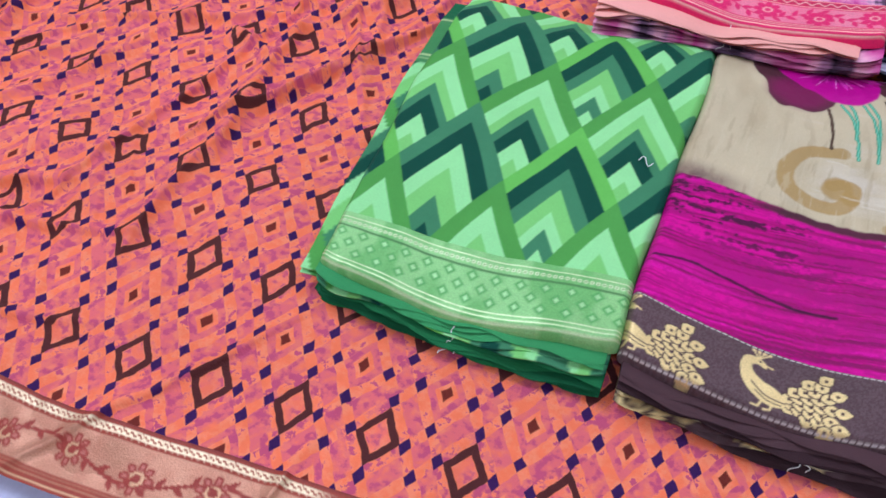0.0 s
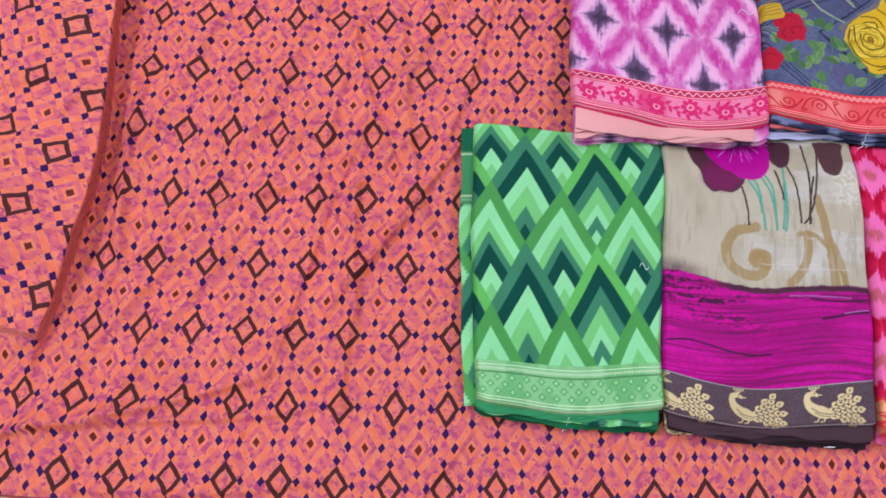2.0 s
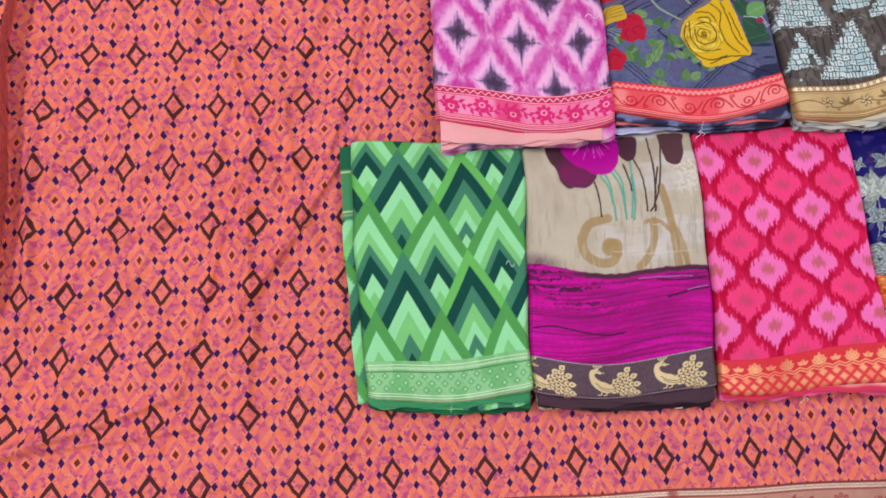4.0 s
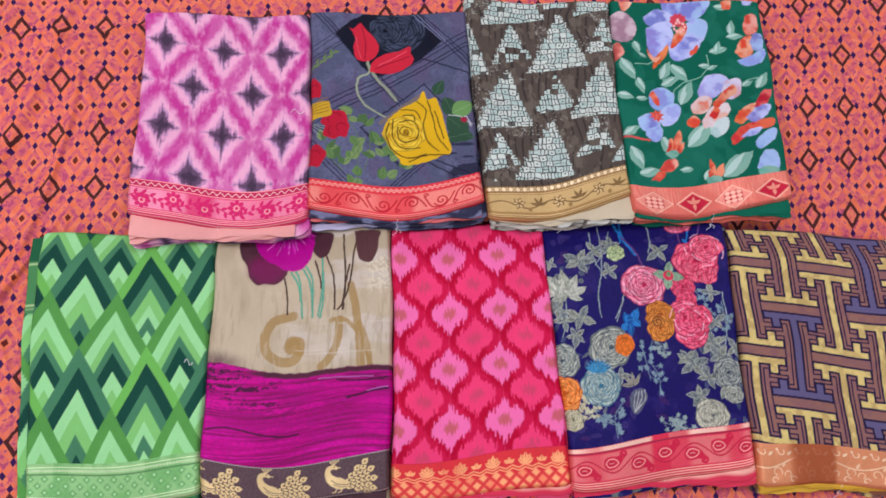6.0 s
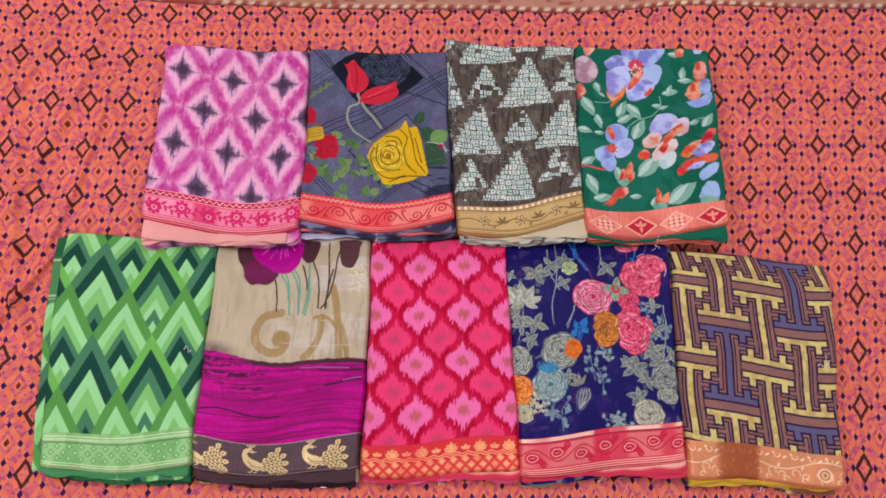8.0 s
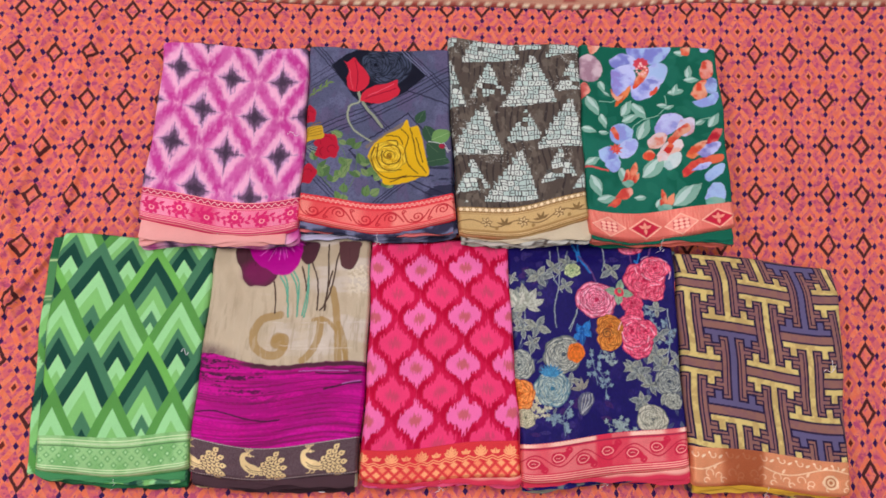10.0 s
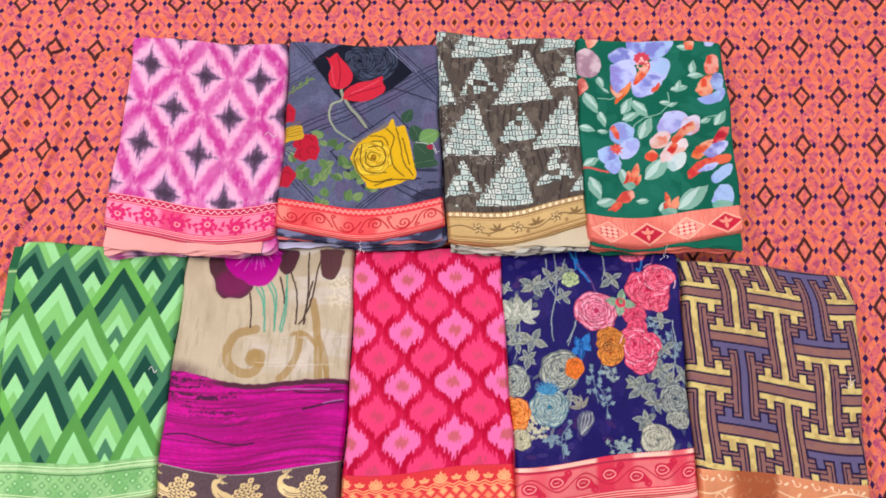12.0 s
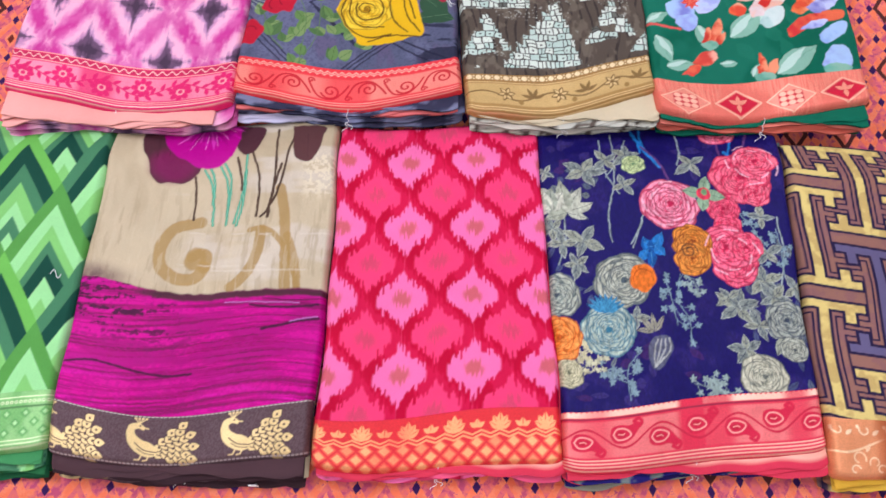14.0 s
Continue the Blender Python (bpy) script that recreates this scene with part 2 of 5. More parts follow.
    return x + 1.083 - 0.007 * np.sin(y * 13) + 0.022 * smooth(0.0, -0.2, y)


def overlap(x, y):
    """Height of the raised fold of the cloth on its left side."""
    over = past_fold(x, y)
    return 0.05 * smooth(0.006, -0.010, over) * np.exp(-np.maximum(-over, 0) / 0.5) * smooth(-0.24, 0.05, y)


def ground(x, y):
    left = smooth(-0.45, -0.75, x)
    lap = overlap(x, y)
    crumple = np.abs(fbm(x * 11 + 5, y * 9 + 2, 3) - 0.5) * 0.03 + np.abs(fbm(x * 26 + 50, y * 19 + 20, 2) - 0.5) * 0.008
    return waves(x, y, 0.003) * (0.4 + left) + creases(x, y) + lap + crumple * left


WEAVE = [(0, 0, 10.346, 2.892), (0, 1, -0.837, 10.742), (0, 2, -0.597, 0.230), (0, 3, 1.532, -0.156), (1, 0, 16.626, -0.089), (1, 1, -1.170, -0.334), (1, 2, -0.425, 0.131), (1, 3, -0.425, -0.305), (2, 0, 0.750, 0.281), (2, 1, -1.059, -0.068), (2, 2, 0.118, -0.432), (3, 0, -0.450, 0.001), (3, 1, -0.003, 0.226), (4, 0, -0.316, -0.179)]


def weave_uv(x, y):
    """Where the print lies on the pulled and sheared cloth: repeats of the pattern as a smooth function of the place."""
    px = np.clip(x, -1.12, 0.95)
    a = sum(p * px ** i * y ** j for i, j, p, q in WEAVE) + (x - px) / 0.065
    b = sum(q * px ** i * y ** j for i, j, p, q in WEAVE)
    flap = smooth(0.002, -0.008, past_fold(x, y)) * smooth(-0.128, -0.122, y + 0.15 * (x + 1.1))
    a = a + (14.347 + 11.379 * x - 4.559 * y - a) * flap
    b = b + (4.249 + 5.796 * x + 10.85 * y - b) * flap
    a = a + 0.1 * (fbm(x * 9 + 9, y * 9 + 3, 2) - 0.5)
    return a * PX, (b + 0.1 * (fbm(x * 8 + 70, y * 8 + 33, 2) - 0.5)) * PY


Y_NEAR, Y_FAR = -0.322, 0.664


def cloth_field():
    x, s = np.meshgrid(np.concatenate([np.linspace(-1.6, -1.14, 90), np.linspace(-1.137, -0.5, 400), np.linspace(-0.497, 1.6, 440)]), np.linspace(0, 1, 380))
    y = Y_NEAR + s * (Y_FAR - Y_NEAR) + edge_wave(x) * (1 - s) + far_wave(x) * s
    lap = overlap(x, y)
    me = grid_mesh("field", np.stack([x + 0.5 * lap * smooth(-0.12, 0.0, -np.abs(past_fold(x, y))), y, ground(x, y)], -1))
    a, b = weave_uv(x, y)
    uv = me.uv_layers.new(name="weave")
    idx = np.empty(len(me.loops), dtype=np.int32)
    me.loops.foreach_get("vertex_index", idx)
    uv.data.foreach_set("uv", np.stack([a.ravel()[idx], b.ravel()[idx]], -1).astype(np.float32).ravel())
    return me


def far_wave(x):
    return 0.022 * smooth(0.25, 0.6, x) + 0.014 * smooth(-0.35, -0.6, x) + 0.002 * np.sin(x * 14)


def edge_wave(x):
    return 0.010 * smooth(-0.75, -1.0, x) - 0.007 * np.exp(-((x + 0.69) / 0.13) ** 2) + 0.008 * smooth(-0.6, -0.4, x) + 0.001 * np.sin(x * 31)


def rgba(rgb, zari):
    return np.concatenate([rgb, np.broadcast_to(np.asarray(zari)[..., None], rgb.shape[:-1] + (1,))], -1)


def flat(rgb, like):
    return np.broadcast_to(lin(rgb), like.shape + (3,)).copy()


# ---- folded sarees ----
def edge(d, r):
    t = 1 - np.clip(d / r, 0, 1)
    return np.sqrt(np.maximum(1 - t * t, 0))


class Pack:
    """The lie of one folded saree: its corners (front left, front right, back left, back right) and heights."""

    def __init__(self, corners, top=0.037, lift=0.0, sag=0.0, seed=1, skew=0.0, taper=0.4):
        self.c = np.array(corners, float)
        self.top, self.lift, self.sag, self.seed, self.skew, self.taper = top, lift, sag, seed, skew, taper
        self.w = np.hypot(*(self.c[1] - self.c[0]))
        self.h = np.hypot(*(self.c[2] - self.c[0]))

    def xy(self, u, v, front=0.0):
        c = self.c
        p = [(c[0, k] * (1 - u) + c[1, k] * u) * (1 - v) + (c[2, k] * (1 - u) + c[3, k] * u) * v for k in (0, 1)]
        f = (1 - v) ** 3
        s = self.seed
        p[1] = p[1] + f * (self.sag * np.sin(np.pi * np.clip(u, 0, 1)) + self.skew * (u - 0.5) + front) + 0.003 * np.sin(u * 7 + s)
        round_ = 1 - edge(np.clip(np.minimum(u, 1 - u), 0, 1) * self.w, 0.022)
        p[1] = p[1] + (0.007 * np.clip(1 - v, 0, 1) ** 10 - 0.003 * np.clip(v, 0, 1) ** 14) * round_
        p[0] = p[0] + 0.0025 * np.sin(v * 5 + s * 1.7 + u * 2) + 0.0012 * np.sin(v * 17 + s)
        return p

    def press(self, v):
        """How far the stack is pressed flat at its back, under the next row."""
        return 1 - self.taper * smooth(0.84, 1.0, v)

    def height(self, u, v):
        s = self.seed * 3.1
        puff = 0.0025 * np.sin(u * 4.2 + s) * np.sin(v * 5.3 + s) + 0.003 * (fbm(u * 3 + s * 5, v * 4 + s, 3) - 0.5) * 2
        puff = puff + 0.0016 * (fbm(u * 13 + s, v * 17 + s * 2, 3) - 0.5) + 0.0018 * np.sin(9 * v + 5 * u + s) * fbm(u * 4 + 3 * s, v * 3, 2)
        tied = -0.009 * np.exp(-(((u - 0.5) / 0.22) ** 2)) * np.clip(1 - v * 2.2, 0, 1) ** 2
        return self.top * self.press(v) + puff + tied + self.lift * np.maximum(1 - v, 0) ** 1.5


def bow(u, lmr):
    """A line through a left, middle and right value."""
    left, mid, right = lmr
    return left * (2 * u - 1) * (u - 1) + mid * 4 * u * (1 - u) + right * u * (2 * u - 1)


def panel_mesh(pk, name, low, high, print_of, front, proud=0.0, step=0.001, thick=0.014, wrap=0.007, own=False):
    """The top layer of a folded saree between two lines across it, wrapping down over the outer edges."""
    deep = float(np.max(high) - np.min(low))
    nu, nv = int(pk.w / step) + 1, int(deep / step) + 1
    u, s = np.meshgrid(np.linspace(0, 1, nu), np.linspace(0, 1, nv))
    lo, hi = np.interp(u, np.linspace(0, 1, 41), low), np.interp(u, np.linspace(0, 1, 41), high)
    Y = lo + (hi - lo) * s
    X, v = u * pk.w, Y / pk.h
    x, y = pk.xy(u, v)
    near = Y - np.interp(u, np.linspace(0, 1, 41), front)
    d = edge(np.minimum(X, pk.w - X), wrap) * edge(np.minimum(near, pk.h - Y), wrap)
    z = pk.height(u, v) + proud - thick * (1 - d)
    return grid_mesh(name, np.stack([x, y, z], -1), print_of(X, s * 0.057 if own else Y))


def fold_mesh(pk, low, high, rgb_of, front=(0.0, 0.0), side=(0.0, 0.0), back=-0.005, n=(56, 34)):
    """One lower layer of the folded stack: a thin pillow with rounded rims."""
    u, v = np.meshgrid(np.linspace(0, 1, n[0]), np.linspace(0, 1, n[1]) ** 1.5)
    uu = (side[0] + 0.005 + u * (pk.w + side[1] - side[0] - 0.010)) / pk.w
    ff = front[0] * (1 - u) + front[1] * u
    x, y = pk.xy(uu, v * (1 + back / pk.h))
    y = y - (ff + 0.0035 * np.sin(u * 8 + low * 700 + pk.seed) + 0.0012 * np.sin(u * 31 + low * 900)) * (1 - v) ** 6
    X, Y = u * pk.w, v * pk.h
    r = (high - low) * 0.6
    d = edge(np.minimum(X, pk.w - X), r) * edge(np.minimum(Y, pk.h - Y), r)
    k = low / pk.top
    tied = -0.008 * k * np.exp(-(((u - 0.5) / 0.22) ** 2)) * np.clip(1 - v * 2.2, 0, 1) ** 2
    lie = pk.lift * np.maximum(1 - v, 0) ** 1.5 + tied + 0.0014 * (np.sin(u * 9 + pk.seed + low * 300) + 0.7 * np.sin(u * 23 + low * 500)) * (1 - v) ** 2
    mid, half = (low + high) / 2 * pk.press(v), (high - low) / 2 * pk.press(v)
    upper, lower = np.stack([x, y, mid + half * d + lie], -1), np.stack([x, y, mid - half * d + lie * 0.9], -1)
    col = rgb_of(X, Y)
    k = u.size
    i = np.arange(k).reshape(u.shape)
    q = np.stack([i[:-1, :-1], i[:-1, 1:], i[1:, 1:], i[1:, :-1]], -1).reshape(-1, 4)
    verts = np.concatenate([upper.reshape(-1, 3), lower.reshape(-1, 3)])
    return raw_mesh("fold", verts, np.concatenate([q, q[:, ::-1] + k]), np.concatenate([col.reshape(-1, 4)] * 2))


def tube_mesh(name, pts, radius, sides=6):
    pts = np.array(pts, float)
    t = np.gradient(pts, axis=0)
    t /= np.linalg.norm(t, axis=1)[:, None]
    ref = np.array([0.3, 0.2, 0.93])
    a = np.cross(t, ref)
    a /= np.linalg.norm(a, axis=1)[:, None]
    b = np.cross(t, a)
    ang = np.linspace(0, 2 * np.pi, sides + 1)
    P = pts[:, None] + radius * (np.cos(ang)[None, :, None] * a[:, None] + np.sin(ang)[None, :, None] * b[:, None])
    return grid_mesh(name, P)


def solid(rgb, zari=0.0):
    return lambda X, Y: rgba(flat(rgb, X), np.full_like(X, zari))


def saree(label, pk, front, top, print_of, border_of, folds, mat=None, thread=0.5, band=None, base=0.0):
    """front and top: how far the border's lower and upper edge lie from the front line, left, middle and right, in mm."""
    root = tagged(new("folded_saree"), label, "saree", "folded sarees in two rows")
    k = np.linspace(0, 1, 41)
    fr, tp = bow(k, front) / 1000, bow(k, top) / 1000
    part("panel", panel_mesh(pk, "panel", tp, np.full(41, pk.h), print_of, fr), mat or COTTON, root)
    part("border", panel_mesh(pk, "border", fr, tp, border_of, fr, proud=0.0007, own=True), ZARI, root, band)
    n = len(folds)
    low, high = base + 0.0005, pk.top - 0.009
    thick = (high - low) / n / 3
    for k, (rgb_of, ahead, side) in enumerate(folds):
        for j in (0, 1, 2):
            a = low + thick * (3 * k + j)
            shift = 0.003 * math.sin(pk.seed * 2.3 + k * 1.9 + j * 2.6)
            part("fold", fold_mesh(pk, a, a + thick * 1.1, rgb_of, (ahead[0] + shift, ahead[1] - shift), side, n=(90, 190) if rgb_of in FINE else (56, 34)), COTTON, root)
    if thread is not None:
        px, py = pk.xy(np.array(thread), np.array(0.0))
        px, py = float(px), float(py) + front[1] / 1000 - 0.004
        zt = pk.top + pk.lift
        s = np.linspace(0, 1, 24)
        loop = np.stack([px + 0.001 * np.sin(s * 9), py + 0.008 * (1 - s) ** 2 - 0.003 * s, zt - 0.012 - 0.012 * s], -1)
        part("tie_thread", tube_mesh("tie_thread", loop, 0.00035), THREAD, root, "white cotton thread tied round the folds")
        for dx, dl in ((-0.005, 0.009), (0.006, 0.006)):
            tail = np.stack([px + dx * s + 0.002 * np.sin(s * 8 + dx * 500), py - 0.004 - dl * s, zt - 0.024 - 0.006 * s], -1)
            part("tie_thread", tube_mesh("tie_thread", tail, 0.00035), THREAD, root)
    return root


PACKS = {
    "green": Pack([(-0.554, -0.183), (-0.324, -0.185), (-0.568, 0.200), (-0.316, 0.197)], seed=1),
    "beige": Pack([(-0.325, -0.193), (-0.073, -0.197), (-0.318, 0.195), (-0.061, 0.196)], seed=2),
    "ogee": Pack([(-0.070, -0.195), (0.171, -0.194), (-0.062, 0.195), (0.166, 0.194)], seed=3),
    "navy": Pack([(0.171, -0.196), (0.433, -0.184), (0.162, 0.197), (0.438, 0.191)], seed=4),
    "fret": Pack([(0.431, -0.198), (0.678, -0.217), (0.440, 0.181), (0.710, 0.153)], seed=5),
    "shibori": Pack([(-0.437, 0.179), (-0.181, 0.186), (-0.441, 0.557), (-0.179, 0.549)], seed=6, lift=0.024, taper=0.0),
    "roses": Pack([(-0.183, 0.198), (0.073, 0.200), (-0.179, 0.552), (0.070, 0.549)], seed=7, lift=0.024, taper=0.0),
    "tri": Pack([(0.077, 0.186), (0.298, 0.194), (0.066, 0.576), (0.301, 0.564)], seed=8, lift=0.024, taper=0.0),
    "gfloral": Pack([(0.294, 0.190), (0.543, 0.193), (0.300, 0.569), (0.554, 0.565)], seed=9, lift=0.024, taper=0.0),
}


# ---- prints, in millimetres from the front left corner of the folded top ----
class Brush:
    def __init__(self, X, Y, ground):
        self.x, self.y = X * 1000, Y * 1000
        self.c = flat(ground, X) if isinstance(ground, tuple) else ground
        self.z = np.zeros_like(X)

    def roughen(self, amp):
        """Let every outline waver a little, as on printed cloth."""
        x, y = self.x, self.y
        self.x = x + amp * (fbm(x / 7 + 11, y / 7 + 5, 3) - 0.5)
        self.y = y + amp * (fbm(x / 7 + 71, y / 7 + 45, 3) - 0.5)

    def window(self, x0, x1, y0, y1):
        cols = np.nonzero((self.x.max(0) > x0 - 2) & (self.x.min(0) < x1 + 2))[0]
        rows = np.nonzero((self.y.max(1) > y0 - 2) & (self.y.min(1) < y1 + 2))[0]
        if not len(cols) or not len(rows):
            return None
        return slice(rows[0], rows[-1] + 1), slice(cols[0], cols[-1] + 1)

    def put(self, w, mask, rgb, zari=None):
        col = lin(rgb) if isinstance(rgb, tuple) else rgb
        self.c[w] = mix(self.c[w], col, mask)
        self.z[w] = self.z[w] * (1 - mask) + (zari or 0.0) * mask

    def all(self, mask, rgb, zari=None):
        self.put((slice(None), slice(None)), mask, rgb, zari)

    def poly(self, pts, rgb, soft=0.5, zari=None):
        p = np.array(pts, float)
        w = self.window(*np.stack([p.min(0), p.max(0)]).T.ravel())
        if w is None:
            return
        x, y = self.x[w], self.y[w]
        inside, near = np.zeros(x.shape, bool), np.full(x.shape, 1e9)
        for (ax, ay), (bx, by) in zip(p, np.roll(p, -1, 0)):
            if ay != by:
                inside ^= ((ay > y) != (by > y)) & (x < (bx - ax) * (y - ay) / (by - ay) + ax)
            near = np.minimum(near, seg(x, y, ax, ay, bx, by))
        self.put(w, smooth(-soft, soft, np.where(inside, near, -near)), rgb, zari)

    def stroke(self, pts, wide, rgb, soft=0.5, zari=None, fade=1.0):
        p = np.array(pts, float)
        w = self.window(p[:, 0].min() - wide, p[:, 0].max() + wide, p[:, 1].min() - wide, p[:, 1].max() + wide)
        if w is None:
            return
        near = np.full(self.x[w].shape, 1e9)
        for (ax, ay), (bx, by) in zip(p[:-1], p[1:]):
            near = np.minimum(near, seg(self.x[w], self.y[w], ax, ay, bx, by))
        self.put(w, fade * smooth(wide / 2 + soft, wide / 2 - soft, near), rgb, zari)

    def ell(self, cx, cy, rx, ry, rgb, rot=0.0, soft=0.5, wob=0.0, n=5, zari=None, fade=1.0):
        r = max(rx, ry) * (1 + abs(wob)) + soft
        w = self.window(cx - r, cx + r, cy - r, cy + r)
        if w is None:
            return
        a = math.radians(rot)
        dx, dy = self.x[w] - cx, self.y[w] - cy
        px, py = (dx * math.cos(a) + dy * math.sin(a)) / rx, (-dx * math.sin(a) + dy * math.cos(a)) / ry
        d = np.hypot(px, py) * (1 - wob * np.sin(n * np.arctan2(py, px) + cx))
        self.put(w, fade * smooth(1 + soft / min(rx, ry), 1 - soft / min(rx, ry), d), rgb, zari)

    def leaf(self, x, y, long, wide, ang, rgb, vein=None, zari=None, fade=1.0):
        w = self.window(x - long, x + long, y - long, y + long)
        if w is None:
            return
        a = math.radians(ang)
        dx, dy = self.x[w] - x, self.y[w] - y
        px, py = (dx * math.cos(a) + dy * math.sin(a)) / long, -dx * math.sin(a) + dy * math.cos(a)
        half = wide / 2 * np.sin(np.pi * np.clip(px, 0, 1) ** 0.8)
        m = smooth(-0.4, 0.4, half - np.abs(py)) * ((px > 0) & (px < 1))
        self.put(w, m * fade, rgb, zari)
        if vein:
            self.put(w, m * smooth(0.5, 0.2, np.abs(py)) * 0.8, vein, zari)

    def rose(self, cx, cy, r, rgb, dark, light, turns=3.2, seed=0.0, line=0.35):
        """A full rose: rings of overlapping rounded petals, the outer ones first."""
        rs = random.Random(int(cx * 13 + cy * 7))
        base, shade, rim = lin(rgb), lin(dark), lin(light)
        ring, k = 1.0, 0
        while ring > 0.16:
            n = 6 if ring > 0.75 else 5 if ring > 0.4 else 3
            turn = rs.uniform(0, 6.28)
            for j in range(n):
                a = turn + 6.283 * j / n + rs.uniform(-0.15, 0.15)
                rad = ring * r * rs.uniform(0.5, 0.6)
                px, py = cx + ring * r * 0.47 * math.cos(a), cy + ring * r * 0.47 * math.sin(a)
                w = self.window(px - rad * 1.2, px + rad * 1.2, py - rad * 1.2, py + rad * 1.2)
                if w is None:
                    continue
                dx, dy = self.x[w] - px, self.y[w] - py
                u, v = dx * math.cos(a) + dy * math.sin(a), -dx * math.sin(a) + dy * math.cos(a)
                d = np.hypot(u / rad, v / (rad * 1.12)) * (1 + 0.05 * np.sin(4 * np.arctan2(v, u) + seed + k + j))
                t = smooth(0.05, 0.85, u / rad)
                col = mix(base * np.ones(t.shape + (1,)), rim, t * 0.8)
                col = mix(col, shade, smooth(0.35, -0.5, u / rad) * 0.95)
                col = mix(col, shade, 0.55 * smooth(0.4, 0.95, np.sin(v / rad * 11 + j + 2 * u / rad)) * smooth(0.9, 0.2, d))
                col = mix(col, shade, smooth(0.84, 0.95, d) * min(1.0, line * 2.4))
                self.put(w, smooth(1 + 0.5 / rad, 1 - 0.5 / rad, d), col)
            ring *= 1 - 0.62 / turns
            k += 1
        self.stroke(arc(cx, cy, r * 0.12, 0, 400, 10, r * 0.04), max(0.8, r * 0.05), dark)

    def done(self):
        return rgba(self.c, self.z)


def seg(x, y, ax, ay, bx, by):
    vx, vy = bx - ax, by - ay
    t = np.clip(((x - ax) * vx + (y - ay) * vy) / max(vx * vx + vy * vy, 1e-9), 0, 1)
    return np.hypot(x - ax - t * vx, y - ay - t * vy)


def arc(cx, cy, r, a0, a1, n=14, r1=None):
    a = np.radians(np.linspace(a0, a1, n))
    rr = np.linspace(r, r if r1 is None else r1, n)
    return [(cx + q * math.cos(t), cy + q * math.sin(t)) for q, t in zip(rr, a)]


def curve(pts, n=24):
    """A smooth line through a few points."""
    p = np.array(pts, float)
    t = np.linspace(0, len(p) - 1, n)
    i = np.clip(t.astype(int), 0, len(p) - 2)
    f = (t - i)[:, None]
    prev, nxt = p[np.maximum(i - 1, 0)], p[np.minimum(i + 2, len(p) - 1)]
    a, b = p[i], p[i + 1]
    m0, m1 = (b - prev) / 2, (nxt - a) / 2
    return a * (2 * f**3 - 3 * f**2 + 1) + m0 * (f**3 - 2 * f**2 + f) + b * (3 * f**2 - 2 * f**3) + m1 * (f**3 - f**2)


def bands(m, table):
    """Colours by the value m: rows of (upper limit, colour)."""
    out = np.zeros(m.shape + (3,))
    last = -9.0
    for top, rgb in table:
        out = np.where(((m > last) & (m <= top))[..., None], lin(rgb), out)
        last = top
    return out


# green chevrons
G_MINT, G_LIGHT, G_GREY, G_DARK, G_OLIVE, G_LIME = (158, 226, 150), (132, 204, 112), (72, 132, 92), (22, 74, 58), (88, 158, 72), (112, 190, 84)


def chevron_print(X, Y):
    total = 0
    for ox, oy in ((-0.25, -0.25), (0.25, -0.25), (-0.25, 0.25), (0.25, 0.25)):
        x, y = X * 1000 + ox, Y * 1000 + oy
        x, y = x / 100, y / 100
        a = -0.729 + 1.041 * x - 0.014 * y + 0.024 * x * x + 0.037 * x * y + 0.002 * y * y
        b = -(-1.198 - 0.048 * x + 0.539 * y + 0.017 * x * y + 0.0154 * y * y)
        p, q = b + a, b - a
        pi, qi = np.floor(p), np.floor(q)
        m = np.minimum(p - pi, q - qi)
        col = np.mod(pi - qi, 4)
        one = bands(m, [(0.17, G_GREY), (0.35, G_DARK), (0.52, G_MINT), (0.7, G_LIGHT), (0.85, G_GREY), (2, G_DARK)])
        two = bands(m, [(0.17, G_OLIVE), (0.33, G_MINT), (0.44, G_LIGHT), (0.54, G_GREY), (0.70, G_DARK), (0.85, G_MINT), (2, G_LIGHT)])
        three = bands(m, [(0.15, G_LIME), (0.33, G_DARK), (0.48, G_GREY), (0.63, G_LIGHT), (0.74, G_MINT), (0.86, G_GREY), (2, G_MINT)])
        total = total + np.where((col == 0)[..., None], one, np.where((col == 2)[..., None], three, two))
    return rgba(total / 4, np.zeros_like(X))


def vine_leaves(b, mid, amp, wl, step, long, rgb, end):
    x, k = step, 0
    while x < end:
        slope = math.degrees(math.atan(amp / wl * math.cos(x / wl)))
        b.leaf(x, mid + amp * math.sin(x / wl), long, long * 0.42, slope + (48 if k % 2 else -48), rgb)
        x, k = x + step, k + 1


def green_under(X, Y):
    """The fold that shows beside the top: chevrons, and near its back a dark plain band and a woven strip."""
    c = chevron_print(X + 0.05, Y + 0.03)[..., :3]
    c = mix(c, lin((34, 98, 62)), smooth(0.262, 0.266, Y))
    strip = smooth(0.262, 0.266, Y) * smooth(0.345, 0.341, Y)
    c = mix(c, lin((84, 150, 88)), strip * 0.8)
    for y0 in (0.27, 0.277, 0.334, 0.339):
        c = mix(c, lin((190, 216, 150)), smooth(0.0013, 0.0006, np.abs(Y - y0)))
    return rgba(c, 0.3 * strip)


def red_under(X, Y):
    """The red border of a lower fold, striped with gold along its edge."""
    line = (np.sin(Y * 1900) > 0.1) * smooth(0.03, 0.02, Y)
    return rgba(mix(flat((222, 60, 84), X), lin((250, 186, 164)), line), 0.5 * line)


def chip_under(X, Y):
    """Pale folds of the mosaic print with brown flecks."""
    c = mix(flat((206, 206, 188), X), lin((92, 82, 72)), smooth(0.52, 0.62, fbm(X * 120, Y * 220, 3)))
    return rgba(c, np.zeros_like(X))


